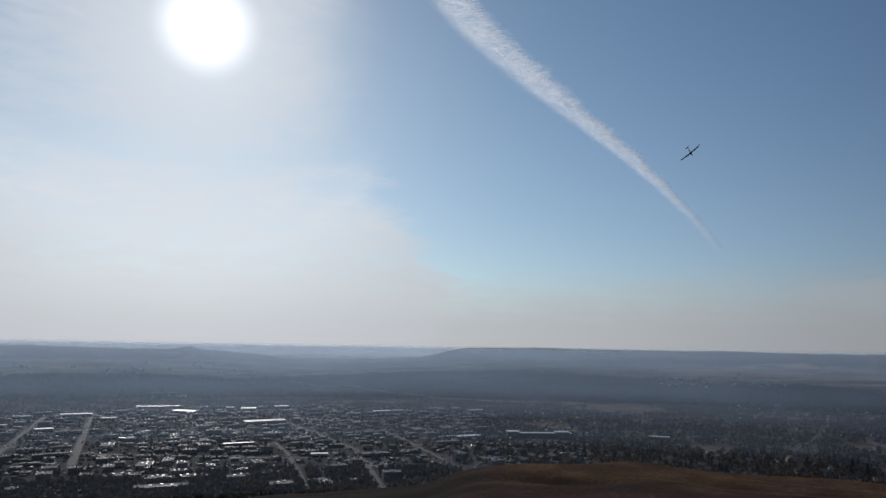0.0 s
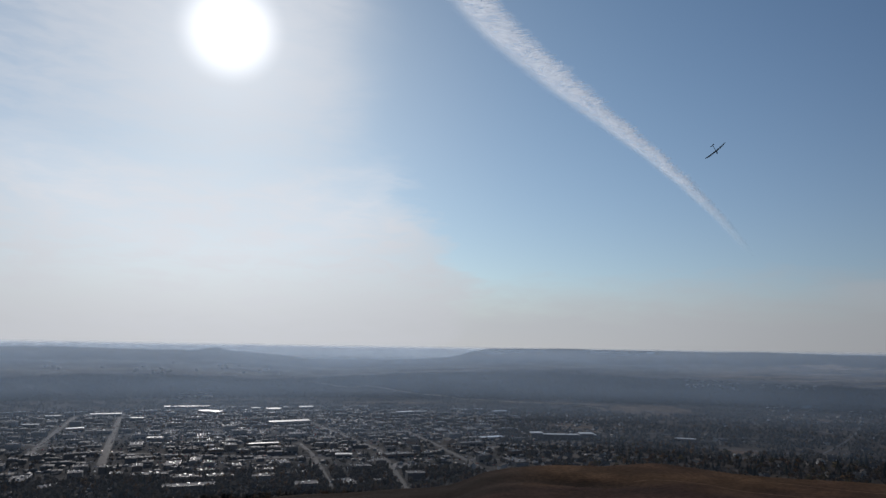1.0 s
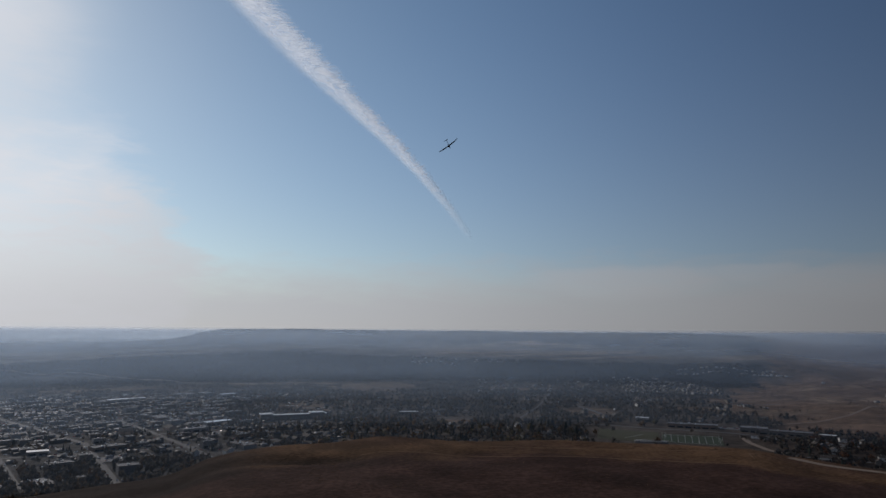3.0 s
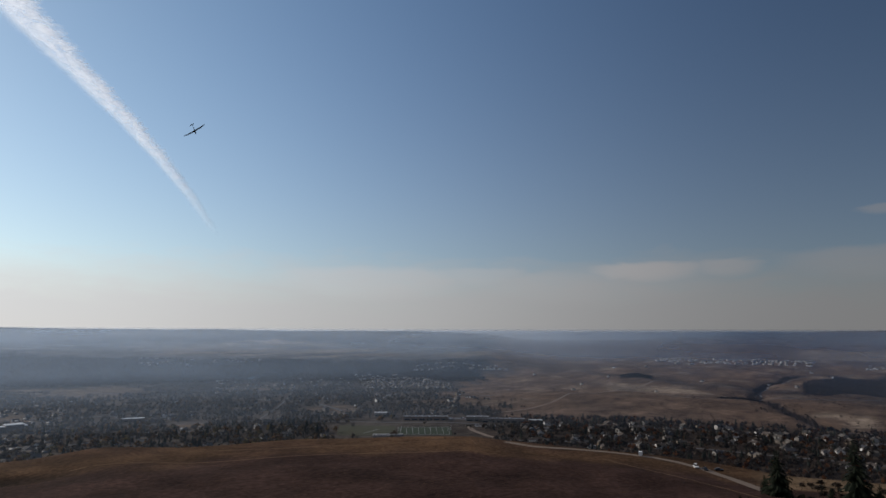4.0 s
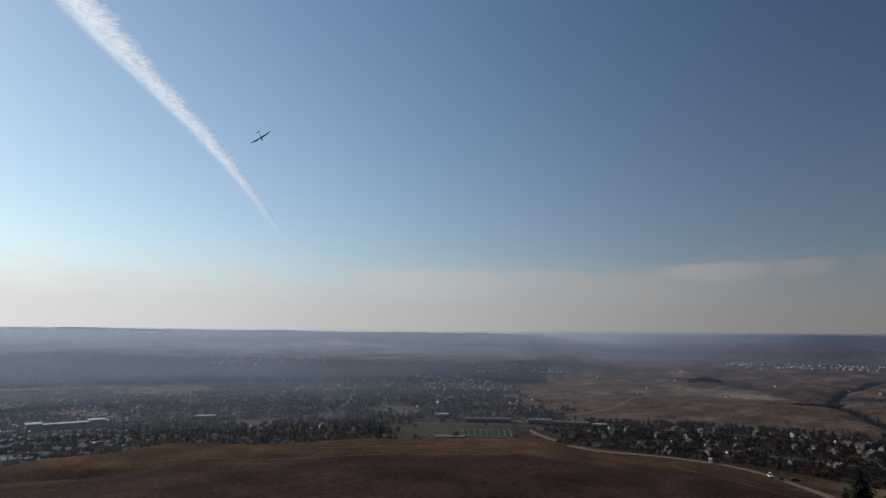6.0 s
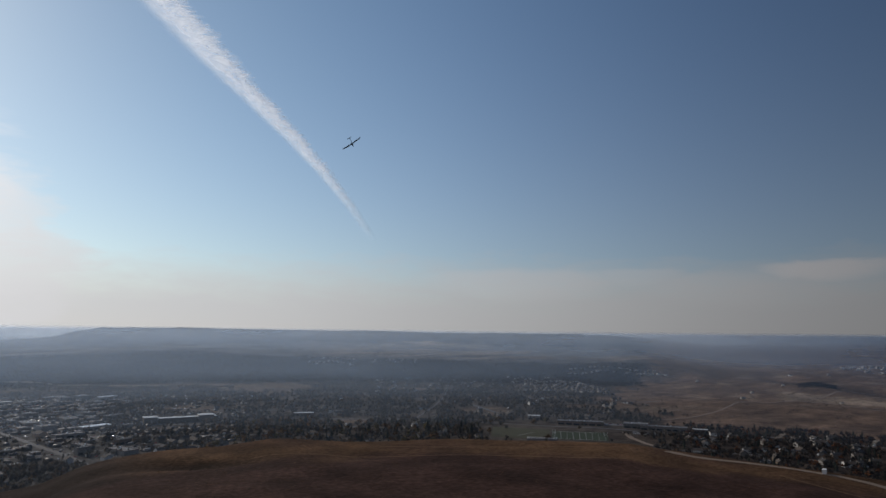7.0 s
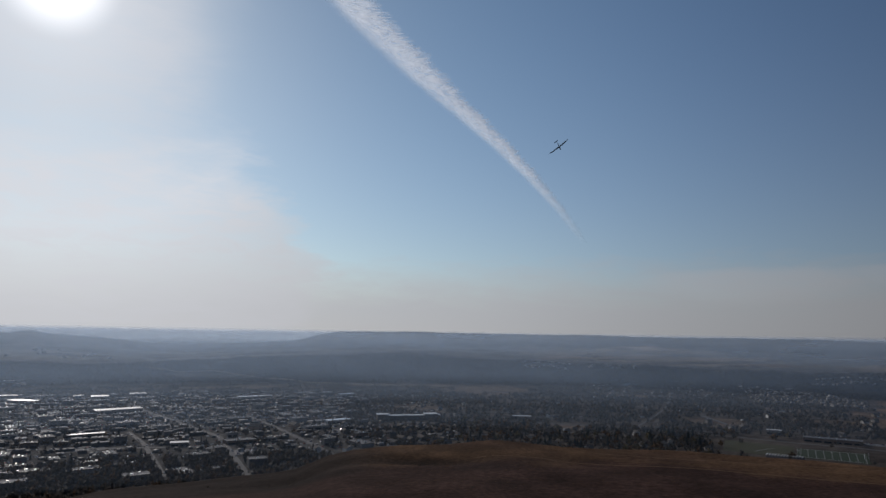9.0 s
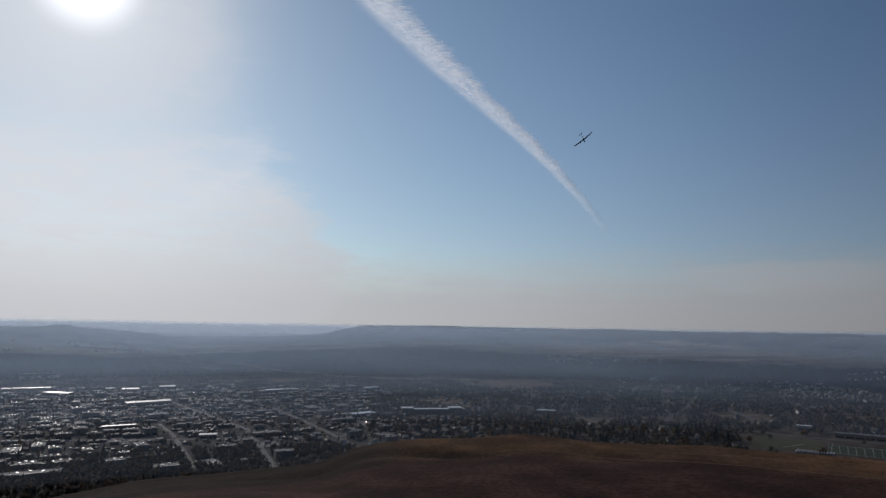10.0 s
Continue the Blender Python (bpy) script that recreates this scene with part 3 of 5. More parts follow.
BANKS = [
    (820.0, 0.025, 0.6, 14, BLUE, "faint smoke haze above the nearest streets"),
    (1260.0, 0.075, 0.8, 26, BLUE, "thin smoke haze drifting over the town"),
    (1750.0, 0.11, 0.8, 34, BLUE, "thin smoke haze beyond the town"),
    (2340.0, 0.17, 0.7, 50, BLUE, "blue smoke haze lying over the valley woods"),
    (2900.0, 0.26, 1.25, 50, BLUE, "blue haze lying on the plain above the bluff"),
    (3640.0, 0.20, 2.6, 60, (0.78, 0.89, 1.0), "blue haze lying against the far hills"),
    (4500.0, 0.82, 1.0, 60, MILK, "pale haze bank behind the far ridge"),
]
for r, dense, east, rise, tint, label in BANKS:
    curtain("haze_bank", r, dense, east, rise, tint, label)


# ---- sky things ----
def build_contrail():
    """Spreading aircraft trail: three loose layers of ice vapour, one behind the other."""
    left = [(-4.6, 32.0), (-2.2, 29.71), (0.3, 27.33), (5.9, 23.17), (11.2, 19.47), (15.2, 16.42), (18.3, 13.63), (20.9, 10.89), (22.6, 8.72), (23.6, 7.6)]
    right = [(0.4, 32.0), (2.4, 29.76), (5.2, 27.1), (9.9, 23.2), (14.0, 19.5), (17.0, 16.7), (19.7, 13.75), (22.0, 10.9), (23.4, 8.8), (24.0, 7.6)]
    trail = new("contrail")
    tagged(trail, "broad white aircraft trail spreading across blue sky", "contrail")
    steps = np.linspace(0, 1, 240)
    keys = np.linspace(0, 1, len(left))
    L, R = np.array(left), np.array(right)
    puff = np.random.RandomState(12)
    for layer in range(3):
        ragged = np.convolve(puff.normal(0, 1, 250), [0.3, 0.5, 0.3], 'valid')[:240]
        verts, faces, uvs = [], [], []
        for step, s in enumerate(steps):
            a = np.array([np.interp(s, keys, L[:, 0]), np.interp(s, keys, L[:, 1])])
            b = np.array([np.interp(s, keys, R[:, 0]), np.interp(s, keys, R[:, 1])])
            c, h = (a + b) / 2, (b - a) / 2 * 1.25
            for v in np.linspace(-1, 1, 7):
                p = c + h * (v + (0.13 if v > 0 else 0.04) * ragged[step] * abs(v))
                depth = 4000 + layer * 60 + 25 * (1 - v * v)
                verts.append(tuple(toward(*p) * depth + Vector((0, 0, EYE))))
                uvs.append((s, (v + 1) / 2))
        for i in range(len(steps) - 1):
            for j in range(6):
                faces.append((i * 7 + j, i * 7 + j + 1, i * 7 + j + 8, i * 7 + j + 7))
        me = bpy.data.meshes.new("vapour")
        me.from_pydata(verts, [], faces)
        uv = me.uv_layers.new(name="UVMap")
        for loop in me.loops:
            uv.data[loop.index].uv = uvs[loop.vertex_index]
        me.shade_smooth()
        me.materials.append(VAPOUR)
        ob = new("vapour", me)
        ob.parent = trail


VAPOUR = vapour_material()
build_contrail()


# ---- building blocks ----
class Shape:
    """Collects corners and faces of one mesh."""

    def __init__(self):
        self.v, self.f = [], []

    def box(self, x0, x1, y0, y1, z0, z1):
        k = len(self.v)
        self.v += [(x0, y0, z0), (x1, y0, z0), (x1, y1, z0), (x0, y1, z0), (x0, y0, z1), (x1, y0, z1), (x1, y1, z1), (x0, y1, z1)]
        self.f += [tuple(k + i for i in q) for q in ((3, 2, 1, 0), (4, 5, 6, 7), (0, 1, 5, 4), (1, 2, 6, 5), (2, 3, 7, 6), (3, 0, 4, 7))]
        return self

    def prism(self, outline, a, b, axis="x"):
        """Extrudes an outline of (side, z) pairs along an axis from a to b."""
        k, m = len(self.v), len(outline)
        for at_ in (a, b):
            for s, z in outline:
                self.v.append((at_, s, z) if axis == "x" else (s, at_, z))
        self.f += [tuple(range(k, k + m))[::-1], tuple(range(k + m, k + 2 * m))]
        self.f += [(k + i, k + (i + 1) % m, k + m + (i + 1) % m, k + m + i) for i in range(m)]
        return self

    def tube(self, points, radii, sides=8):
        """A tapered tube through points."""
        k = len(self.v)
        for i, (p, r) in enumerate(zip(points, radii)):
            p = Vector(p)
            d = (Vector(points[min(i + 1, len(points) - 1)]) - Vector(points[max(i - 1, 0)])).normalized()
            u = d.cross(Vector((0, 0, 1)) if abs(d.z) < 0.9 else Vector((1, 0, 0))).normalized()
            w = d.cross(u)
            for s in range(sides):
                a = math.tau * s / sides
                self.v.append(tuple(p + (u * math.cos(a) + w * math.sin(a)) * r))
        for i in range(len(points) - 1):
            for s in range(sides):
                t = (s + 1) % sides
                self.f.append((k + i * sides + s, k + i * sides + t, k + (i + 1) * sides + t, k + (i + 1) * sides + s))
        self.f += [tuple(range(k, k + sides))[::-1], tuple(range(k + (len(points) - 1) * sides, k + len(points) * sides))]
        return self

    def loft(self, rings):
        """Skin over rings of equally many points."""
        k, m = len(self.v), len(rings[0])
        for ring in rings:
            self.v += [tuple(p) for p in ring]
        for i in range(len(rings) - 1):
            for s in range(m):
                t = (s + 1) % m
                self.f.append((k + i * m + s, k + i * m + t, k + (i + 1) * m + t, k + (i + 1) * m + s))
        self.f += [tuple(range(k, k + m))[::-1], tuple(range(k + (len(rings) - 1) * m, k + len(rings) * m))]
        return self

    def mesh(self, name, mat, soft=False):
        me = bpy.data.meshes.new(name)
        me.from_pydata(self.v, [], self.f)
        me.update()
        if soft:
            me.shade_smooth()
        me.materials.append(mat)
        return me


def part(name, shape, mat, parent, label="", soft=False):
    """Links a shape as one mesh under a thing or a part."""
    ob = new(name, shape.mesh(name, mat, soft))
    ob.parent = parent
    if label:
        ob["label"] = label
    return ob


def thing(name, label, category, group=""):
    return tagged(new(name), label, category, group)


GRID = -24.0  # bearing of the town's streets


def put(proto, x, y, bearing, scale=(1, 1, 1), sink=0.4, label=""):
    """Copies a prototype to a place on the land."""
    ob = copy_thing(proto, pose(x, y, ground_z(x, y) - sink, 0, 0, -bearing))
    ob.scale = scale
    if label:
        ob["label"] = label
    return ob


def drop(proto):
    """Removes a prototype once it has been copied."""
    for ob in (*proto.children_recursive, proto):
        bpy.data.objects.remove(ob)


def strip(name, points, width, mat, label, category, lift=0.12, step=12.0):
    """A road or path laid over the land."""
    pts = [Vector((x, y, 0)) for x, y in points]
    fine = []
    for a, b in zip(pts, pts[1:]):
        k = max(1, int((b - a).length / step))
        fine += [a.lerp(b, i / k) for i in range(k)]
    fine.append(pts[-1])
    verts, faces = [], []
    for i, p in enumerate(fine):
        d = (fine[min(i + 1, len(fine) - 1)] - fine[max(i - 1, 0)]).normalized()
        side = Vector((-d.y, d.x, 0)) * width / 2
        for s in (-1, -0.4, 0.4, 1):
            q = p + side * s
            verts.append((q.x, q.y, ground_z(q.x, q.y) + lift * (0.3 if abs(s) == 1 else 1.0)))
    for i in range(len(fine) - 1):
        for j in range(3):
            faces.append((i * 4 + j, i * 4 + 4 + j, i * 4 + 5 + j, i * 4 + 1 + j))
    me = bpy.data.meshes.new(name)
    me.from_pydata(verts, [], faces)
    me.update()
    me.shade_smooth()
    me.materials.append(mat)
    return tagged(new(name, me), label, category, kind="structure")


def pad(name, corners, mat, label, category, lift=0.1, cells=14):
    """A four-cornered sheet (a yard, field or car park) laid over the land."""
    c = [Vector((*p, 0)) for p in corners]
    verts, faces = [], []
    for i in range(cells + 1):
        for j in range(cells + 1):
            p = c[0].lerp(c[1], i / cells).lerp(c[3].lerp(c[2], i / cells), j / cells)
            verts.append((p.x, p.y, ground_z(p.x, p.y) + lift))
    for i in range(cells):
        for j in range(cells):
            k = i * (cells + 1) + j
            faces.append((k, k + cells + 1, k + cells + 2, k + 1))
    me = bpy.data.meshes.new(name)
    me.from_pydata(verts, [], faces)
    me.update()
    me.flip_normals() if me.polygons[0].normal.z < 0 else None
    me.shade_smooth()
    me.materials.append(mat)
    return tagged(new(name, me), label, category, kind="structure")


def scatter(name, template, places, mat, label, category, seed, grid=None):
    """Many plants in one mesh: (x, y, height, spread) each, turned and shaded at random."""
    rng = np.random.RandomState(seed)
    tv, tf = np.array(template.v), template.f
    places = np.array(places)
    n, m = len(places), len(tv)
    a = rng.uniform(0, math.tau, n) if grid is None else radians(-grid) + rng.randint(0, 4, n) * math.pi / 2 + rng.normal(0, 0.05, n)
    c, s = np.cos(a)[:, None], np.sin(a)[:, None]
    h, w = places[:, 2][:, None], places[:, 3][:, None]
    x = (tv[None, :, 0] * c - tv[None, :, 1] * s) * w + places[:, 0][:, None]
    y = (tv[None, :, 0] * s + tv[None, :, 1] * c) * w + places[:, 1][:, None]
    z = tv[None, :, 2] * h + height(places[:, 0], places[:, 1])[:, None] - 0.3
    verts = np.stack([x, y, z], -1).reshape(-1, 3)
    sizes = np.array([len(f) for f in tf])
    flat = np.concatenate([np.array(f) for f in tf])
    loops = (flat[None] + (np.arange(n) * m)[:, None]).ravel()
    me = bpy.data.meshes.new(name)
    me.vertices.add(n * m)
    me.vertices.foreach_set("co", verts.ravel())
    me.loops.add(len(loops))
    me.loops.foreach_set("vertex_index", loops)
    counts = np.tile(sizes, n)
    me.polygons.add(len(counts))
    me.polygons.foreach_set("loop_start", np.concatenate([[0], np.cumsum(counts)[:-1]]))
    me.update(calc_edges=True)
    me.attributes.new("pick", "FLOAT", "POINT").data.foreach_set("value", np.repeat(rng.uniform(0, 1, n), m).astype(np.float32))
    me.materials.append(mat)
    return tagged(new(name, me), label, category, kind="stuff")


def conifer_template(seed, tiers=6, sides=7):
    """A spruce one metre high and one metre wide: ragged tiers of hanging boughs."""
    rng, s = np.random.RandomState(seed), Shape()
    for i in range(tiers):
        z0, z1 = 0.06 + 0.80 * i / tiers, 0.06 + 0.80 * i / tiers + 0.30
        r = 0.5 * (1 - i / tiers) ** 0.85 * rng.uniform(0.85, 1.1)
        k = len(s.v)
        s.v.append((rng.normal(0, 0.01), rng.normal(0, 0.01), min(z1, 1.0)))
        for j in range(sides * 2):
            a = math.tau * (j + rng.uniform(-0.3, 0.3)) / (sides * 2)
            q = r * (rng.uniform(0.85, 1.2) if j % 2 else rng.uniform(0.45, 0.65))
            s.v.append((q * math.cos(a), q * math.sin(a), z0 + (0.0 if j % 2 else 0.06) + rng.normal(0, 0.012)))
        s.f += [(k, k + 1 + j, k + 1 + (j + 1) % (sides * 2)) for j in range(sides * 2)]
    return s


def broadleaf_template(seed, clumps=24):
    """A half-bare tree one metre high and wide: forked limbs and loose clumps of leaves."""
    rng, s = np.random.RandomState(seed), Shape()
    s.tube([(0, 0, 0), (0, 0, 0.3), (0.03, 0.02, 0.55)], [0.03, 0.024, 0.012], 4)
    for _ in range(4):
        a = rng.uniform(0, math.tau)
        s.tube([(0, 0, 0.26), (0.28 * math.cos(a), 0.28 * math.sin(a), 0.72)], [0.016, 0.004], 3)
    for _ in range(clumps):
        d = rng.normal(0, 1, 3)
        d /= np.linalg.norm(d)
        p = d * rng.uniform(0.25, 1.0) ** 0.6 * (0.42, 0.42, 0.36) + (0, 0, 0.62)
        k, size = len(s.v), rng.uniform(0.11, 0.2)
        for _ in range(4):
            s.v.append(tuple(p + rng.normal(0, 1, 3) * size * (1, 1, 0.8)))
        s.f += [(k, k + 1, k + 2), (k, k + 2, k + 3), (k + 1, k + 3, k + 2)]
    return s


def tuft_template(seed, blades=5):
    rng, s = np.random.RandomState(seed), Shape()
    for _ in range(blades):
        a, k = rng.uniform(0, math.tau), len(s.v)
        x, y = rng.normal(0, 0.2, 2)
        dx, dy = 0.3 * math.cos(a), 0.3 * math.sin(a)
        s.v += [(x - dx, y - dy, 0), (x + dx, y + dy, 0), (x + rng.normal(0, 0.25), y + rng.normal(0, 0.25), rng.uniform(0.5, 1.0))]
        s.f.append((k, k + 1, k + 2))
    return s


def sow(rng, n, az0, az1, r0, r1, hlo, hhi, slim, keep=None):
    """Places for plants between two bearings and two distances."""
    out = []
    az = rng.uniform(az0, az1, n)
    r = np.sqrt(rng.uniform(r0 * r0, r1 * r1, n))
    x, y = r * np.sin(np.radians(az)), r * np.cos(np.radians(az))
    ok = np.ones(n, bool) if keep is None else keep(x, y)
    h = rng.uniform(hlo, hhi, n)
    w = h * slim * rng.uniform(0.8, 1.25, n)
    return np.c_[x, y, h, w][ok]


# ---- streets ----
STREETS = {
    "main street": ([(-540, 990), (-571, 1052), (-781, 1482), (-890, 1710)], 12),
    "west street": ([(-690, 1040), (-721, 1105), (-891, 1467), (-960, 1620)], 11),
    "middle street": ([(-66, 840), (-76, 886), (-150, 1195), (-349, 1563), (-420, 1700)], 10),
    "side street": ([(-172, 876), (-178, 896), (-252, 1121), (-310, 1260)], 8),
    "east street": ([(40, 985), (2, 1117), (-60, 1290), (-130, 1480)], 10),
    "cross street": ([(-800, 1180), (-571, 1100), (-240, 1090), (10, 1105), (140, 1130)], 10),
    "north cross street": ([(-960, 1440), (-740, 1395), (-270, 1410), (0, 1420), (260, 1330)], 12),
    "upper cross street": ([(-900, 1640), (-500, 1690), (-100, 1640), (300, 1560), (620, 1400)], 11),
    "school road": ([(420, 1320), (620, 1230), (760, 1110), (900, 960), (985, 840), (1010, 760)], 9),
    "terrace road": ([(835, 740), (930, 640), (990, 520), (1030, 380), (1060, 250)], 8),
    "upper terrace road": ([(1020, 860), (1120, 720), (1190, 560), (1250, 400), (1270, 260)], 8),
    "bench road": ([at(61.5, 1900), at(66.2, 1825), at(69.9, 1985), at(72.7, 1990), at(80.5, 2040)], 8),
    "loop road": ([at(68.7, 2000), at(68.6, 2080), at(68.7, 2160), at(69.2, 2310), at(70.4, 2510), at(72.8, 2680), at(75, 2760)], 8),
    "valley road": ([at(8, 1995), at(16, 1965), at(24, 1955), at(33, 1960), at(37.5, 1935)], 9),
    "field road": ([at(30, 1690), at(36, 1715), at(41, 1760), at(44.5, 1840), at(48, 1900)], 8),
    "wooded avenue": ([at(27.5, 1400), at(29, 1600), at(29.8, 1800), at(30.2, 2000)], 5),
    "lower avenue": ([at(14, 1330), at(20, 1400), at(27, 1400), at(33, 1385)], 8),
    "parkway": ([at(-3, 1262), at(6.7, 1236), at(13.3, 1192), at(18, 1250), at(23, 1290)], 10),
    "cross valley road": ([(560, 2080), (700, 1880), (820, 1640), (900, 1420), (860, 1250)], 10),
}
for title, (points, width) in STREETS.items():
    strip("road", points, width, ASPHALT, "grey asphalt " + title + " between town blocks", "road", lift=0.35)


def clear_of_streets(x, y, gap):
    x, y = np.asarray(x, float), np.asarray(y, float)
    best = np.full(x.shape, 1e9)
    for points, width in STREETS.values():
        for (ax, ay), (bx, by) in zip(points, points[1:]):
            k = np.clip(((x - ax) * (bx - ax) + (y - ay) * (by - ay)) / ((bx - ax) ** 2 + (by - ay) ** 2), 0, 1)
            best = np.minimum(best, np.hypot(x - ax - k * (bx - ax), y - ay - k * (by - ay)) - width / 2)
    return best > gap


# ---- town ----
def make_shop(length, depth, tall, roof_mat, label, units=3):
    """A flat-roofed commercial building: walls, roof deck, parapets, a glazed front, doors and roof units."""
    b = thing("commercial_building", label, "building", "town centre buildings")
    l, d = length / 2, depth / 2
    part("wall", Shape().box(-l, l, -d, d, 0, tall), FACADE, b)
    if roof_mat in (WHITE_ROOF, TIN):  # low sheet roof falling towards the front
        fall = depth * 0.03
        sheet = Shape().prism([(-d - 0.3, tall), (d + 0.3, tall + fall), (d + 0.3, tall + fall + 0.25), (-d - 0.3, tall + 0.25)], -l - 0.3, l + 0.3)
        part("roof", sheet, roof_mat, b, "smooth pale sheet roof with a slight fall")
        part("gable", Shape().prism([(-d, tall - 0.01), (d, tall - 0.01), (d, tall + fall)], -l, l), FACADE, b)
        units = 0
    else:
        part("roof", Shape().box(-l + 0.4, l - 0.4, -d + 0.4, d - 0.4, tall, tall + 0.15), roof_mat, b, "flat gravelled roof")
        p = Shape().box(-l - 0.1, l + 0.1, -d - 0.1, -d + 0.4, tall, tall + 0.8).box(-l - 0.1, l + 0.1, d - 0.4, d + 0.1, tall, tall + 0.8)
        p.box(-l - 0.1, -l + 0.4, -d + 0.4, d - 0.4, tall, tall + 0.8).box(l - 0.4, l + 0.1, -d + 0.4, d - 0.4, tall, tall + 0.8)
        part("parapet", p, FACADE, b)
        cap = Shape().box(-l - 0.2, l + 0.2, -d - 0.2, -d + 0.5, tall + 0.8, tall + 0.88)
        part("parapet_cap", cap, FLASHING, b, "thin metal parapet cap")
    for i in range(max(2, int(length / 14))):
        k = max(2, int(length / 14))
        x = -l + length * (i + 0.5) / k
        part("shop_window", Shape().box(x - length / k * 0.36, x + length / k * 0.36, -d - 0.08, -d + 0.05, 0.6, min(3.2, tall - 0.8)), PANE, b)
    for i in range(units):
        x, y = (-0.6 + 1.2 * (i + 0.5) / units) * l, d * (0.35 if i % 2 else -0.25)
        part("roof_unit", Shape().box(x - 1.5, x + 1.5, y - 1.2, y + 1.2, tall + 0.15, tall + 1.7), STEEL, b, "metal ventilation unit")
    return b


def make_house(width, depth, storeys, seed, simple=False):
    """A gabled house: body, roof with eaves, chimney, door, windows and a garage."""
    tall, pitch = 2.9 * storeys, 0.55
    h = thing("house", "detached house with dark shingle gable roof", "house", "houses of the town")
    w, d = width / 2, depth / 2
    top = tall + d * pitch
    part("wall", Shape().prism([(-d, 0), (d, 0), (d, tall), (0, top), (-d, tall)], -w, w), SIDING, h)
    e = 0.5
    rise = Shape().prism([(-d - e, tall - e * pitch), (0, top + 0.02), (d + e, tall - e * pitch), (d + e, tall - e * pitch + 0.25), (0, top + 0.3), (-d - e, tall - e * pitch + 0.25)], -w - e, w + e)
    part("roof", rise, SHINGLE, h)
    if not simple:
        part("chimney", Shape().box(w * 0.35, w * 0.35 + 0.8, 0.6, 1.4, tall, top + 1.1), CONCRETE, h)
        part("door", Shape().box(-0.5, 0.5, -d - 0.07, -d + 0.05, 0.2, 2.3), TRIM, h)
        g = Shape().prism([(-3.1, 0), (3.1, 0), (3.1, 2.7), (0, 4.1), (-3.1, 2.7)], -d - 3.0, -d + 0.4, "y")
        g.v = [(x + w - 3.2, y, z) for x, y, z in g.v]
        part("garage", g, SIDING, h)
        part("garage_door", Shape().box(w - 5.6, w - 0.8, -d - 3.08, -d - 2.95, 0.1, 2.3), TRIM, h)
    for x in ((-w * 0.6, w * 0.55) if not simple else (0.0,)):
        z = 1.0 if storeys == 1 else 3.8
        part("window", Shape().box(x - 0.9, x + 0.9, -d - 0.06, -d + 0.05, z, z + 1.3), PANE, h)
    return h


def make_car(kind, length=4.6):
    """A parked car: body, glasshouse and four wheels."""
    c = thing("parked_car", "parked car on asphalt", "car", "parked cars")
    l, w = length / 2, 0.92
    low, mid, top = 0.28, 0.95, 1.48 if kind == "sedan" else 1.78
    body = Shape().prism([(-l, low + 0.1), (-l + 0.15, low), (l - 0.15, low), (l, low + 0.15), (l - 0.05, 0.78), (l - 0.9, mid), (-l + 0.3, mid), (-l, 0.85)], -w, w)
    body.v = [(y, x, z) for x, y, z in body.v]
    body.f = [f[::-1] for f in body.f]
    part("body", body, CAR_PAINT, c)
    back = -l + (0.5 if kind == "sedan" else 0.1)
    front = l - 1.3
    cab = Shape().loft([[(back, -w * .95, mid), (front, -w * .95, mid), (front, w * .95, mid), (back, w * .95, mid)],
                        [(back + 0.45, -w * .78, top), (front - 0.75, -w * .78, top), (front - 0.75, w * .78, top), (back + 0.45, w * .78, top)]])
    part("window_glass", cab, PANE, c)
    a, b = back + 0.4, front - 0.7
    arch = [(a, top - 0.02), (a + 0.25, top + 0.06), ((a + b) / 2, top + 0.1), (b - 0.3, top + 0.06), (b, top - 0.04)]
    roof = Shape().prism([(x, z) for x, z in arch] + [(b, top - 0.08), (a, top - 0.08)], -w * .78, w * .78, "y")
    roof.v = [(x, y, z) for x, y, z in roof.v]
    part("roof_panel", roof, CAR_PAINT, c)
    for x in (-l * 0.62, l * 0.62):
        for y in (-w + 0.06, w - 0.06):
            wheel = Shape().tube([(x, y - 0.12, 0.32), (x, y + 0.12, 0.32)], [0.32, 0.32], 8)
            part("wheel", wheel, RUBBER, c)
    return c


rng = np.random.RandomState(7)
taken = []


def free(x, y, gap):
    return all((x - a) ** 2 + (y - b) ** 2 > (gap + c) ** 2 for a, b, c in taken)


E_U, E_V = Vector(at(GRID, 1.0)), Vector(at(GRID + 90, 1.0))


def landmark(x, y, bearing, length, depth, tall, roof_mat, label, units=3):
    b = make_shop(length, depth, tall, roof_mat, label, units)
    b.matrix_basis = pose(x, y, ground_z(x, y) - 0.3, 0, 0, -bearing)
    taken.append((x, y, max(length, depth) * 0.5))
    return b


landmark(-362, 1202, -26, 58, 9, 6.5, WHITE_ROOF, "long low warehouse with a bright white roof")
landmark(-197, 1104, -8, 27, 13, 6, WHITE_ROOF, "small shop with a bright white roof")
landmark(-278, 955, -22, 26, 10, 6, MEMBRANE, "low shop with a grey flat roof")
landmark(-408, 1556, -33, 96, 24, 8, WHITE_ROOF, "large store with a glaring white roof")
landmark(-534, 1856, -16, 40, 26, 8, WHITE_ROOF, "distant store with a white roof")
landmark(-678, 1768, 20, 70, 22, 7, WHITE_ROOF, "curved white roofed hall", 1)
landmark(-800, 1900, -18, 120, 9, 5, TIN, "long low shed with a metal roof", 1)
landmark(-930, 2270, -25, 100, 7, 5, MEMBRANE, "far row of pale sheds beyond the town", 1)
landmark(-891, 1635, -28, 70, 16, 7, WHITE_ROOF, "wide pale roofed store")
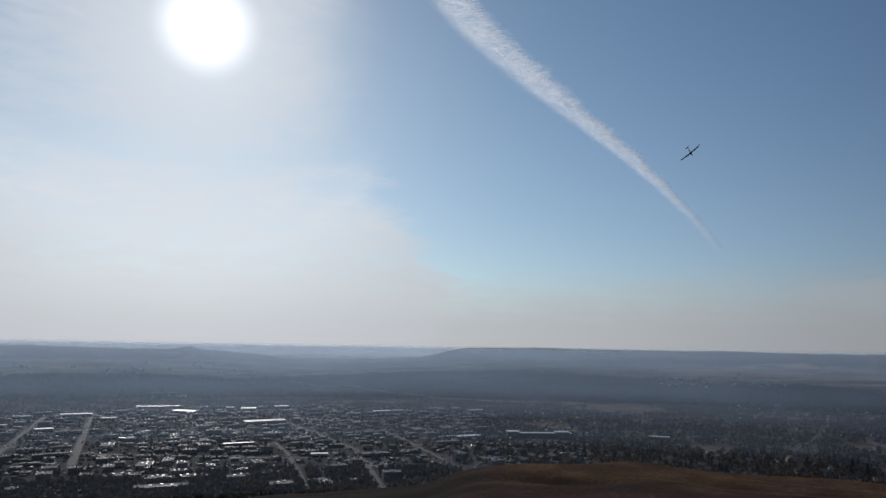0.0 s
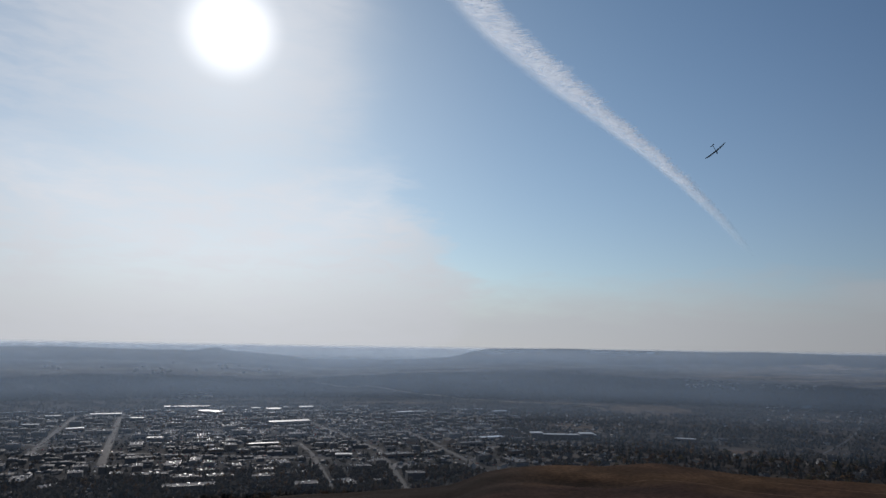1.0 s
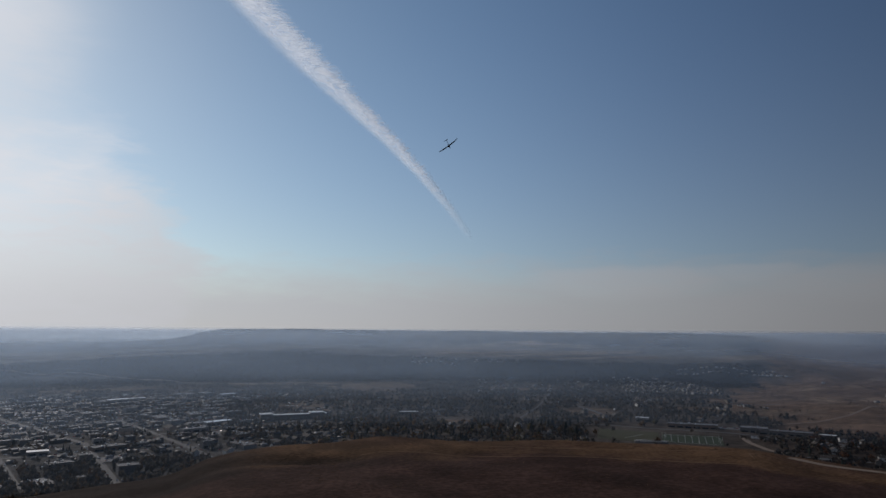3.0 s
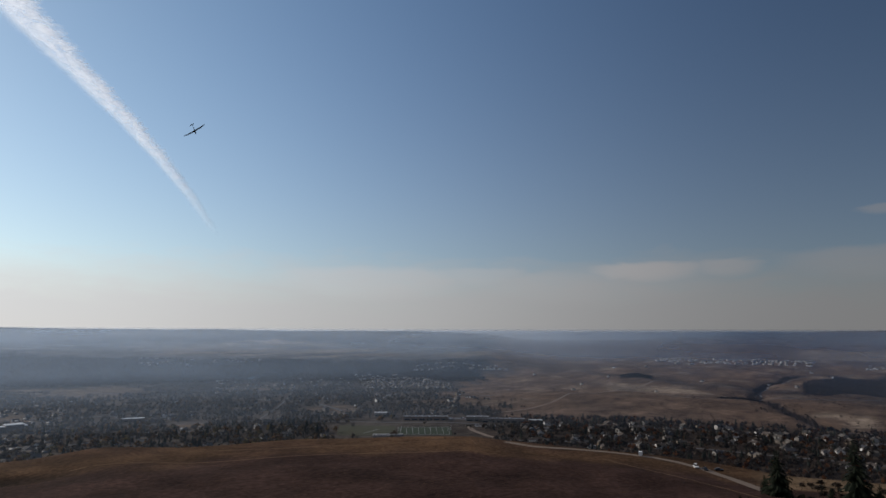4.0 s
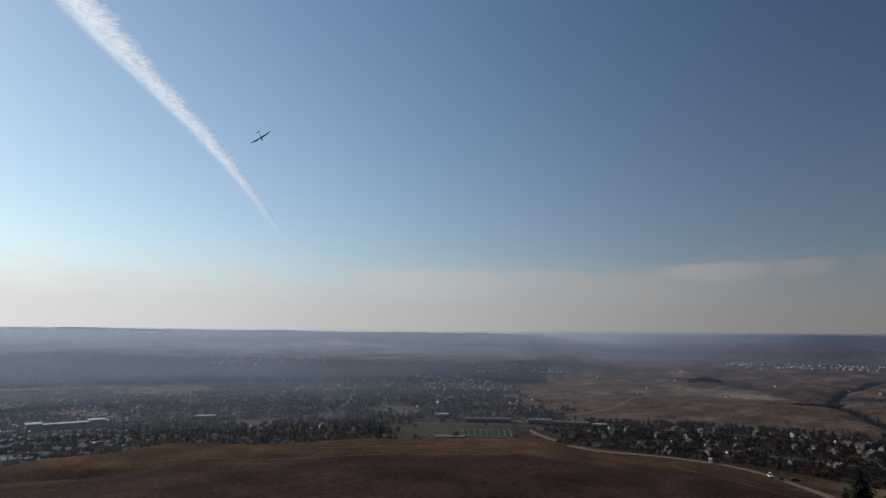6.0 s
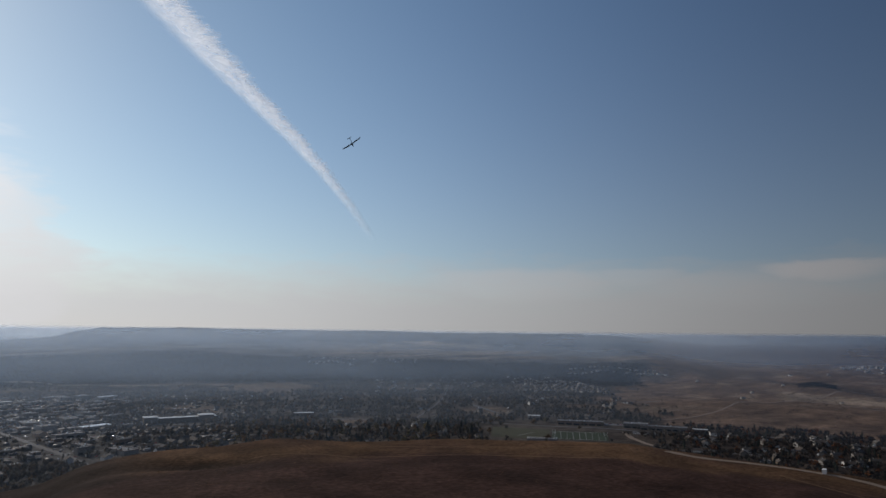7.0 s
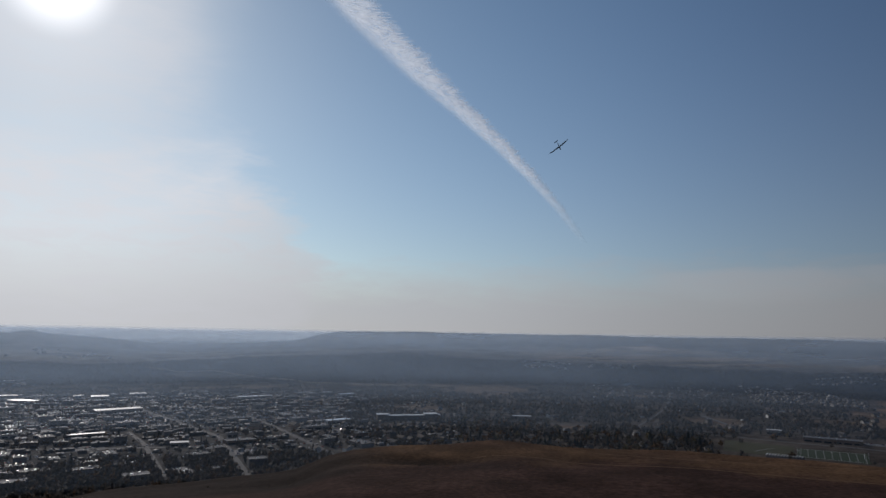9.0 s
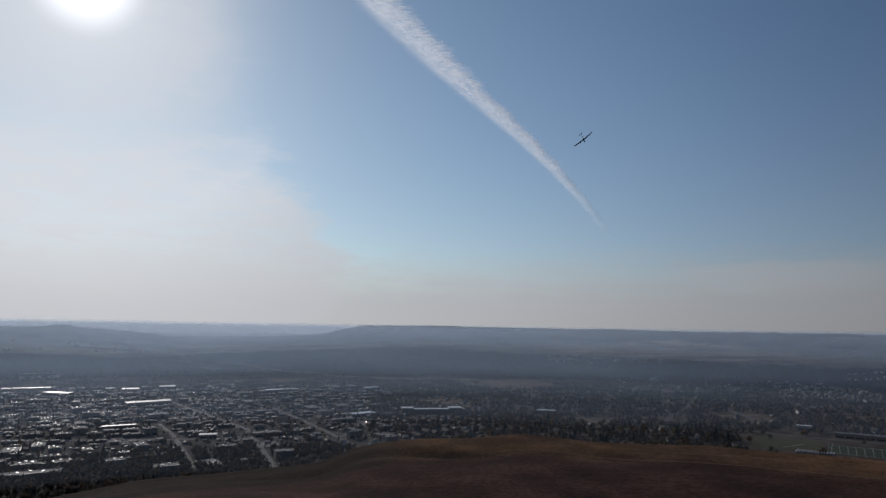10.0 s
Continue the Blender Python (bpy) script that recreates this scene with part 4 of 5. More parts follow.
landmark(-340, 830, -22, 62, 20, 8, MEMBRANE, "long brick building at the foot of the hill")
landmark(-66, 930, -14, 24, 20, 11, MEMBRANE, "three storey dark office block beside the street", 1)
landmark(452, 1385, 18, 42, 12, 6, WHITE_ROOF, "long low pale hall among trees", 1)
landmark(905, 1020, 42, 90, 26, 7, MEMBRANE, "sprawling school with flat roofs", 4)
landmark(870, 1125, 40, 26, 10, 8, WHITE_ROOF, "school gymnasium with a white roof", 1)
landmark(975, 940, 46, 46, 30, 8, MEMBRANE, "flat roofed school wing", 2)
landmark(1000, 893, 48, 86, 24, 7, LOT, "long dark roofed ice hall", 2)
landmark(1036, 838, 50, 28, 9, 6, WHITE_ROOF, "small pavilion with a white roof", 1)


def make_apartments():
    """A long three storey apartment house with taller ends and a white roof edge."""
    b = thing("apartment_building", "long three storey apartment building with white roof edge", "building")
    part("wall", Shape().box(-62, 62, -8, 8, 0, 10), plain("dark_brick", (0.065, 0.052, 0.046), 0.85), b)
    part("roof", Shape().box(-62.6, 62.6, -8.6, 8.6, 10, 10.5), WHITE_ROOF, b, "white flat roof")
    for x, w in ((-60, 12), (42, 14)):
        wing = part("wing", Shape().box(x - w, x + w, -12, 10, 0, 12.5), plain("wing_brick", (0.08, 0.065, 0.056), 0.85), b, "taller end wing")
        part("wing_roof", Shape().box(x - w - 0.8, x + w + 0.8, -12.8, 10.8, 12.5, 13.5), WHITE_ROOF, wing)
    for floor in range(3):
        for i in range(20):
            x = -44 + i * 3.7 if i < 20 else 0
            part("window", Shape().box(x - 0.8, x + 0.8, -8.06, -7.9, 1.2 + floor * 3.1, 2.8 + floor * 3.1), PANE, b)
    x, y = at(8.6, 1405)
    b.matrix_basis = pose(x, y, ground_z(x, y) - 0.3, 0, 0, 1.5)
    taken.append((x, y, 70))


make_apartments()


def make_pitched(x, y, bearing, roof_mat, label):
    h = make_house(20, 14, 2, 1, True)
    h["label"] = label
    h.children[1].data.materials[0] = roof_mat
    h.matrix_basis = pose(x, y, ground_z(x, y) - 0.3, 0, 0, -bearing)
    taken.append((x, y, 14))


CEDAR = plain("cedar_shingle", (0.42, 0.30, 0.22), 0.7, vary=0.2)
make_pitched(-97, 1276, 20, CEDAR, "steep building with an orange brown cedar roof")
make_pitched(-27, 1292, 60, CEDAR, "house with a light brown cedar roof")

# town centre: shops in rows along the street grid
shops = [make_shop(46, 20, 6, MEMBRANE, "low commercial building with a grey flat roof"),
         make_shop(34, 24, 7.5, MEMBRANE, "two storey commercial block with a flat roof"),
         make_shop(50, 16, 7, TIN, "long warehouse with a metal roof"),
         make_shop(24, 16, 5, MEMBRANE, "small flat roofed shop", 2),
         make_shop(34, 10, 6, WHITE_ROOF, "shop row with a pale roof", 2),
         make_shop(28, 22, 9, LOT, "dark three storey block with a flat roof", 2)]
sizes = [26, 22, 34, 16, 24, 20]
for i in range(-12, 26):
    for j in range(-14, 12):
        p = Vector((-330, 1180)) + E_U * (i * 44 + rng.uniform(-17, 17)) + E_V * (j * 60 + rng.uniform(-26, 26))
        r, az = p.length, math.degrees(math.atan2(p.x, p.y))
        if not (-41 < az < 5 and 850 < r < 2000) or (az > -2 and r < 1060):
            continue
        if az < -14 and r < 910:
            continue
        k = rng.choice(6, p=[0.32, 0.22, 0.04, 0.24, 0.02, 0.16])
        if rng.uniform() < 0.42 or not clear_of_streets(p.x, p.y, sizes[k] * 0.42) or not free(p.x, p.y, sizes[k] * 0.7):
            continue
        k = 0 if k in (2, 4) and r < 1180 else k
        s = rng.uniform(0.6, 1.1)
        put(shops[k], p.x, p.y, GRID + 90 * (rng.choice([0, 0, 1, -1]) if k not in (2, 4) else 0) + rng.normal(0, 5), (s, s * rng.uniform(0.8, 1.2), rng.uniform(0.85, 1.2)))
        taken.append((p.x, p.y, sizes[k] * 0.75))
for _ in range(900):
    az, r = rng.uniform(-40, 5), rng.uniform(860, 1950)
    x, y = at(az, r)
    if (az > -2 and r < 1060) or not clear_of_streets(x, y, 8) or not free(x, y, 9) or len(taken) > 288:
        continue
    k = rng.choice([0, 1, 3, 3, 5])
    s = rng.uniform(0.45, 0.7)
    put(shops[k], x, y, GRID + 90 * rng.randint(4) + rng.normal(0, 6), (s, s, rng.uniform(0.6, 0.9)))
    taken.append((x, y, sizes[k] * s * 0.75))
for s in shops:
    drop(s)

# car parks between the shops
for x, y, l, d in [(-430, 1440, 90, 46), (-290, 1330, 70, 40), (-560, 1560, 110, 50), (-470, 1270, 60, 44), (-330, 1090, 56, 40), (-640, 1350, 60, 60), (-120, 1150, 50, 34),
                   (-220, 1500, 80, 40), (60, 1240, 60, 40), (-90, 1040, 40, 40), (-300, 1680, 100, 50), (-40, 1560, 80, 40), (958, 985, 50, 26), (930, 870, 50, 24)]:
    u, v = Vector(at(GRID if x < 500 else 43, 1.0)) * d / 2, Vector(at(GRID + 90 if x < 500 else 133, 1.0)) * l / 2
    c = Vector((x, y))
    pad("car_park", [tuple(c - u - v), tuple(c - u + v), tuple(c + u + v), tuple(c + u - v)], LOT, "worn grey asphalt car park", "car park", lift=0.3, cells=4)

# parked cars in rows and along the streets
cars = [make_car("sedan"), make_car("wagon", 4.9), make_car("sedan", 4.3)]
for x, y, l, d in [(-430, 1440, 90, 46), (-290, 1330, 70, 40), (-560, 1560, 110, 50), (-330, 1090, 56, 40), (-640, 1350, 60, 60), (-120, 1150, 50, 34), (-220, 1500, 80, 40), (60, 1240, 60, 40), (-90, 1040, 40, 40), (958, 985, 50, 26), (930, 870, 50, 24)]:
    g = GRID if x < 500 else 43
    u, v = Vector(at(g, 1.0)), Vector(at(g + 90, 1.0))
    for row in (-0.34, 0.05, 0.36):
        for k in range(int(l / 5.5)):
            if rng.uniform() < 0.62:
                continue
            p = Vector((x, y)) + u * d * row + v * (k * 5.5 - l / 2 + 3)
            put(cars[rng.randint(3)], p.x, p.y, g + 90 * rng.choice([1, -1]) + 90 + rng.normal(0, 3), sink=-0.32)
for name in ("main street", "west street", "middle street", "side street", "cross street", "north cross street", "east street"):
    points, width = STREETS[name]
    for (ax, ay), (bx, by) in zip(points, points[1:]):
        a, b = Vector((ax, ay)), Vector((bx, by))
        d = (b - a).normalized()
        side = Vector((d.y, -d.x))
        for k in range(int((b - a).length / 13)):
            if rng.uniform() < 0.68:
                continue
            p = a + d * (k * 13 + rng.uniform(0, 5)) + side * (width * 0.3 * rng.choice([1, -1]))
            put(cars[rng.randint(3)], p.x, p.y, math.degrees(math.atan2(d.x, d.y)) - 90, sink=-0.36)
for c in cars:
    drop(c)

# cars too far to tell apart, in the lots and yards
def ring(x0, x1, y, z):
    return [(x0, -y, z), (x1, -y, z), (x1, y, z), (x0, y, z)]


speck = Shape().loft([ring(-2.3, 2.3, 0.9, 0.3), ring(-2.3, 2.35, 0.92, 0.65), ring(-2.1, 2.1, 0.82, 0.9), ring(-1.9, 1.2, 0.76, 1.0)])
speck.loft([ring(-1.9, 1.1, 0.76, 1.0), ring(-1.7, 0.6, 0.68, 1.28), ring(-1.3, 0.2, 0.55, 1.44), ring(-0.8, -0.2, 0.3, 1.5)])
lots = np.concatenate([np.c_[rng.normal(x, 50, 130), rng.normal(y, 42, 130)] for x, y in [(-430, 1500), (-560, 1640), (-300, 1680), (-620, 1740), (-40, 1560), (-180, 1640), (40, 1500), (-700, 1560), (-480, 1360), (-150, 1340), (60, 1380), (-340, 1420), (-260, 1570), (-90, 1700)]])
more = np.array([at(a, r) for a, r in zip(rng.uniform(-41, 9, 2600), np.sqrt(rng.uniform(930.0 ** 2, 2000.0 ** 2, 2600)))])
lots = np.concatenate([lots, more[~((more[:, 0] > -60) & (np.hypot(more[:, 0], more[:, 1]) < 1060))]])
lots = lots[clear_of_streets(lots[:, 0], lots[:, 1], 2)]
lots = np.array([p for p in lots if all((p[0] - a) ** 2 + (p[1] - b) ** 2 > (c * 0.6) ** 2 for a, b, c in taken)])
CAR_SPECK = palette("far_car_paint", [(0.7, 0.7, 0.7), (0.05, 0.05, 0.06), (0.4, 0.4, 0.42), (0.15, 0.15, 0.16), (0.6, 0.6, 0.58), (0.25, 0.05, 0.05)], 0.2, 1.0, True)
scatter("far_cars", speck, np.c_[lots, np.ones((len(lots), 2))], CAR_SPECK, "cars parked in distant lots", "cars", 62)

# houses
homes = [make_house(12, 9, 1, 1), make_house(11, 9, 2, 2), make_house(14, 10, 2, 3)]
def settle(protos, n, az0, az1, r0, r1, gap, bearing, wobble=8, size=1.0, keep=None):
    made = 0
    for _ in range(n * 8):
        if made >= n:
            return
        az, r = rng.uniform(az0, az1), rng.uniform(r0, r1)
        x, y = at(az, r)
        if (keep is not None and not keep(az, r)) or not clear_of_streets(x, y, 7) or not free(x, y, gap):
            continue
        s = size * rng.uniform(0.85, 1.15)
        put(protos[rng.randint(len(protos))], x, y, bearing + 90 * rng.randint(4) + rng.normal(0, wobble), (s, s, s))
        taken.append((x, y, 7))
        made += 1


WHITE_SIDE = palette("pale_siding", [(0.50, 0.49, 0.47), (0.66, 0.65, 0.63), (0.40, 0.37, 0.33), (0.58, 0.57, 0.55), (0.30, 0.28, 0.26)], 0.7, 0.4, True)
FAR_SHINGLE = palette("far_shingle", [(0.11, 0.10, 0.095), (0.15, 0.13, 0.115), (0.08, 0.08, 0.085), (0.19, 0.18, 0.17)], 0.7, 0.4, True)
far_places = []


def settle_far(n, az0, az1, r0, r1, gap, bearing, wobble=8, size=1.0, keep=None):
    """Distant estate houses, told apart only as specks: gathered for one mesh."""
    rows = max(2, int((r1 - r0) / 45))
    for i in range(n):
        az, r = rng.uniform(az0, az1), r0 + (r1 - r0) * (rng.randint(rows) + rng.normal(0, 0.1)) / rows
        x, y = at(az, r)
        if free(x, y, gap) and (keep is None or keep(az, r)):
            taken.append((x, y, 7))
            far_places.append((x, y, size * rng.uniform(0.85, 1.2), size * rng.uniform(0.85, 1.2)))


taken.append((780, 955, 110))
settle(homes, 118, 50, 80, 1045, 1350, 8, 38, 14)
settle(homes, 45, 0.5, 13, 1020, 1330, 8, GRID)
settle(homes, 70, 8, 47, 1330, 1900, 9, 10, 20)
settle(homes, 20, 13, 34, 1100, 1330, 9, 10, 20)
def wedge(az, r):
    """The valley estate lies in a wedge between the woods and the moor."""
    return r > np.interp(az, [35, 36.5, 44.5], [2650, 2060, 2040]) and r < np.interp(az, [35.5, 38.5, 41, 44, 44.6], [2660, 2650, 2560, 2240, 2060])


settle_far(330, 35.5, 44.6, 2040, 2650, 3, 30, 12, 0.75, wedge)
settle_far(80, 24, 35, 2000, 2560, 8, 30, 25, 0.7)
settle_far(75, 40.5, 48.6, 2665, 2735, 3, 30, 12, 0.8)
settle_far(190, 61, 72.4, 3120, 3400, 4, 20, 15, 0.85)
settle_far(45, 75.8, 80, 3000, 3110, 5, 20, 15, 0.9)
settle_far(75, 18.3, 22.2, 2690, 2790, 4, 20, 15, 0.7)
settle_far(30, 23.5, 27.5, 2720, 2770, 4, 20, 15, 0.7)
settle_far(12, 50, 80, 2000, 2900, 12, 20, 40, 0.8)
settle_far(26, -33, -14, 2850, 3500, 12, 20, 40, 1.1)
settle_far(16, -23.4, -20.9, 2400, 2450, 3, 20, 40, 0.9)
for h in homes:
    drop(h)
body, cover = Shape(), Shape()
GREY_SIDE = palette("grey_siding", [(0.22, 0.21, 0.20), (0.30, 0.29, 0.28), (0.17, 0.155, 0.14), (0.42, 0.41, 0.40), (0.14, 0.13, 0.125)], 0.7, 0.3, True)
low_places = [p for p in far_places if p[0] < p[1] * 1.05]
high_places = [p for p in far_places if p[0] >= p[1] * 1.05]
body.prism([(-4.5, 0), (4.5, 0), (4.5, 5.6), (0, 8.0), (-4.5, 5.6)], -6, 6).box(1.5, 6.5, -7.5, -4.3, 0, 3.0)
cover.prism([(-5, 5.35), (0, 8.02), (5, 5.35), (5, 5.6), (0, 8.3), (-5, 5.6)], -6.5, 6.5).prism([(-7.9, 2.9), (-7.9, 3.1), (-4.4, 4.6), (-4.4, 4.4)], 1.0, 7.0)
scatter("far_houses", body, high_places, WHITE_SIDE, "pale sided houses of distant hill estates", "houses", 61)
scatter("far_houses", body, low_places, GREY_SIDE, "grey sided houses of a valley estate", "houses", 62)
scatter("far_roofs", cover, high_places, FAR_SHINGLE, "dark shingle roofs of distant hill houses", "roofs", 61)
scatter("far_roofs", cover, low_places, FAR_SHINGLE, "dark shingle roofs of valley estate houses", "roofs", 62)

# blocks of the outer town, too far off to tell their parts
block, deck = Shape(), Shape()
block.box(-14, 14, -8, 8, 0, 5.6).box(14, 22, -5, 6, 0, 4.0).box(-6, -2, -2, 2, 5.6, 7.0)
deck.prism([(-8.4, 5.5), (8.4, 5.75), (8.4, 6.0), (-8.4, 5.7)], -14.4, 14.4).box(14, 22.3, -5.3, 6.3, 4.0, 4.25)
lot = np.array([at(a, r) for a, r in zip(rng.uniform(-41, 4, 1500), np.sqrt(rng.uniform(1080.0 ** 2, 2060.0 ** 2, 1500)))])
lot = lot[clear_of_streets(lot[:, 0], lot[:, 1], 12)]
spots = []
for p in lot:
    if free(p[0], p[1], 11) and all((p[0] - a) ** 2 + (p[1] - b) ** 2 > 27 ** 2 for a, b in spots):
        spots.append(tuple(p))
size = rng.uniform(0.55, 1.0, (len(spots), 2))
BLOCK_WALL = palette("block_walls", [(0.085, 0.075, 0.065), (0.12, 0.11, 0.10), (0.065, 0.065, 0.067), (0.17, 0.155, 0.14), (0.10, 0.07, 0.055)], 0.8, 0.2, True)
BLOCK_ROOF = palette("block_roofs", [(0.07, 0.07, 0.075), (0.09, 0.09, 0.095), (0.055, 0.055, 0.06), (0.12, 0.12, 0.125), (0.20, 0.20, 0.21), (0.07, 0.07, 0.08), (0.06, 0.06, 0.065)], 0.75, 0.2, True)
scatter("far_blocks", block, np.c_[spots, size], BLOCK_WALL, "low commercial blocks of the outer town", "buildings", 64, GRID)
scatter("far_block_roofs", deck, np.c_[spots, size], BLOCK_ROOF, "flat grey roofs of the outer town", "roofs", 64, GRID)
taken += [(a, b, 9) for a, b in spots]

# sheds, garages and kiosks in the yards
shed = Shape().prism([(-2.6, 0), (2.6, 0), (2.6, 2.6), (0, 3.5), (-2.6, 2.6)], -3.4, 3.4)
SHED = palette("shed_cladding", [(0.10, 0.095, 0.09), (0.07, 0.07, 0.075), (0.13, 0.125, 0.12), (0.09, 0.075, 0.065), (0.22, 0.22, 0.22)], 0.6, 0.3, True)
yard = np.array([at(a, r) for a, r in zip(rng.uniform(-41, 14, 1500), rng.uniform(880, 1950, 1500))])
yard = yard[clear_of_streets(yard[:, 0], yard[:, 1], 3)]
yard = np.array([p for p in yard if all((p[0] - a) ** 2 + (p[1] - b) ** 2 > (c * 0.7 + 3) ** 2 for a, b, c in taken) and not (p[0] > -40 and math.hypot(p[0], p[1]) < 1050)])
scatter("garden_sheds", shed, np.c_[yard, rng.uniform(0.8, 1.5, (len(yard), 2))], SHED, "small sheds and garages in the back yards", "sheds", 63)

# ---- sports ground ----
A_, B_, C_, D_ = Vector((656, 971)), Vector((805, 831)), Vector((887, 924)), Vector((729, 1071))


def field_at(u, v):
    return tuple(A_.lerp(B_, u).lerp(D_.lerp(C_, u), v))


pad("field", [field_at(0, 0), field_at(0.5, 0), field_at(0.5, 0.95), field_at(0, 0.95)], DRY_TURF, "worn yellow green practice field", "field", 0.35)
pad("field", [field_at(0.52, 0.05), field_at(0.98, 0.05), field_at(0.98, 0.8), field_at(0.52, 0.8)], TURF, "green sports field with white lines", "field", 0.35)
for k in range(9):
    u = 0.54 + 0.42 * k / 8
    strip("field_line", [field_at(u, 0.08), field_at(u, 0.77)], 0.7, LINE, "white painted line on turf", "field line", 0.5)
for v in (0.08, 0.77):
    strip("field_line", [field_at(0.54, v), field_at(0.96, v)], 0.9, LINE, "white painted line on turf", "field line", 0.52)
strip("field_line", [field_at(0.22, 0.2), field_at(0.36, 0.6)], 1.6, LINE, "white painted line on turf", "field line", 0.5)
for u in (0.535, 0.965):
    g = thing("goal_post", "white steel goal post on a sports field", "goal post", "goal posts")
    for y in (-2.8, 2.8):
        part("post", Shape().tube([(0, y, 0), (0, y, 9)], [0.16, 0.12], 8), TRIM, g)
    part("crossbar", Shape().tube([(0, -2.8, 3.2), (0, 2.8, 3.2)], [0.14, 0.14], 8), TRIM, g)
    x, y = field_at(u, 0.42)
    g.matrix_basis = pose(x, y, ground_z(x, y) + 0.2, 0, 0, 44)
stand = thing("grandstand", "dark grandstand with white slanted roof ribs", "grandstand")
part("seating", Shape().prism([(-5, 0), (5, 0), (5, 4.5), (2, 3.4), (-1, 2.2), (-5, 1)], -26, 26), plain("dark_steel", (0.06, 0.06, 0.065), 0.6), stand)
for i in range(13):
    rib = Shape().box(-25 + i * 4 - 0.3, -25 + i * 4 + 0.5, -5.5, 5.8, 4.6, 5.0)
    rib.v = [(x + y * 0.25, y, z + 0.12 * y) for x, y, z in rib.v]
    part("roof_rib", rib, TRIM, stand)
    part("post", Shape().tube([(-25 + i * 4, 5.2, 0), (-25 + i * 4, 5.2, 5.4)], [0.12, 0.12], 6), STEEL, stand)
x, y = at(38.4, 1142)
stand.matrix_basis = pose(x, y, ground_z(x, y) - 0.1, 0, 0, -38)
strip("path", [(905, 900), (870, 850), (845, 790), (838, 735)], 10, GRAVEL, "pale gravel yard beside the school", "path", 0.4)

# river bend
pts = [at(23.9, 2520), at(24.5, 2530), at(25.6, 2545), at(26.6, 2562), at(27.6, 2575)]
strip("water", pts, 34, RIVER, "bright bend of the river between trees", "river", 2.2)
strip("road", [at(-13.0, 2660), at(-10.6, 2605), at(-6.3, 2556), at(-1.0, 2430), at(3.4, 2362), at(8, 2290), at(12, 2180)], 12, GRAVEL, "pale road cut through the far woods", "road", 2.0)


# ---- trees ----
CONIFERS = [conifer_template(1), conifer_template(2, 5, 6)]
BROADLEAF = [broadleaf_template(3), broadleaf_template(4)]
SMALL_CONIFER, SMALL_BROADLEAF = conifer_template(5, 3, 4), broadleaf_template(6, 12)


def open_ground(x, y):
    """Keeps plants off streets, buildings and the sports field."""
    ok = clear_of_streets(x, y, 3.0) & (clearing(x, y) < 0.5)
    r, az = np.hypot(x, y), np.degrees(np.arctan2(x, y))
    ok &= ~((az > 33.2) & (az < 46.5) & (r > 1060) & (r < 1310) & (waves(x, y, 30, 59) < 0.75))
    ok &= ~((az > 36) & (az < 50) & (r >= 1300) & (r < 1400) & (waves(x, y, 40, 58) < 0.5))
    for a, b, c in taken:
        ok &= (x - a) ** 2 + (y - b) ** 2 > (c * 0.62 + 1.5) ** 2
    return ok


def patchy(x, y, size, seed, level):
    return waves(x, y, size, seed) > level


rng = np.random.RandomState(17)
keep = open_ground


def stands(size, seed, level):
    """Plants only inside irregular stands."""
    return lambda x, y: keep(x, y) & patchy(x, y, size, seed, level)


def west(x, y):
    return np.degrees(np.arctan2(x, y)) < moor_edge(x, y)


scatter("broadleaf_trees", BROADLEAF[0], sow(rng, 2300, -42, 2, 780, 1000, 6, 13, 0.65, keep), LEAVES, "half bare brown autumn trees along town streets", "trees", 31)
scatter("broadleaf_trees", BROADLEAF[1], sow(rng, 3000, -42, 6, 980, 2050, 4, 10, 0.7, stands(130, 52, -0.2)), LEAVES, "brown autumn trees between shops", "trees", 32)
scatter("spruce_trees", CONIFERS[0], sow(rng, 1100, -42, 6, 800, 2050, 7, 15, 0.45, stands(110, 53, -0.1)), NEEDLES, "dark spruces between town blocks", "trees", 33)
scatter("broadleaf_trees", BROADLEAF[0], sow(rng, 8500, 3, 50, 1060, 2050, 5, 10, 0.9, lambda x, y: stands(110, 47, -0.2)(x, y) & west(x, y)), LEAVES, "brown autumn trees over the residential streets", "trees", 34)
scatter("spruce_trees", CONIFERS[1], sow(rng, 5200, 3, 50, 1200, 2050, 6, 13, 0.55, lambda x, y: stands(120, 48, 0.15)(x, y) & west(x, y)), NEEDLES, "dark spruces over the residential streets", "trees", 35)
scatter("spruce_trees", CONIFERS[0], sow(rng, 520, 11, 36, 1040, 1360, 6, 21, 0.5, stands(60, 41, 0.15)), HILL_NEEDLES, "belt of tall dark spruces behind the brow", "trees", 36)
scatter("broadleaf_trees", BROADLEAF[1], sow(rng, 330, 10, 42, 1040, 1400, 5, 12, 0.85, keep), RUSSET, "yellow and russet trees among the spruces", "trees", 48)
scatter("broadleaf_trees", BROADLEAF[1], sow(rng, 2100, 49, 82, 1010, 1420, 5, 10, 0.8, stands(60, 54, -0.5)), HILL_LEAVES, "rust brown trees between hillside houses", "trees", 37)
scatter("spruce_trees", CONIFERS[1], sow(rng, 900, 49, 82, 1000, 1420, 7, 14, 0.5, stands(80, 55, -0.2)), HILL_NEEDLES, "dark spruces between hillside houses", "trees", 38)
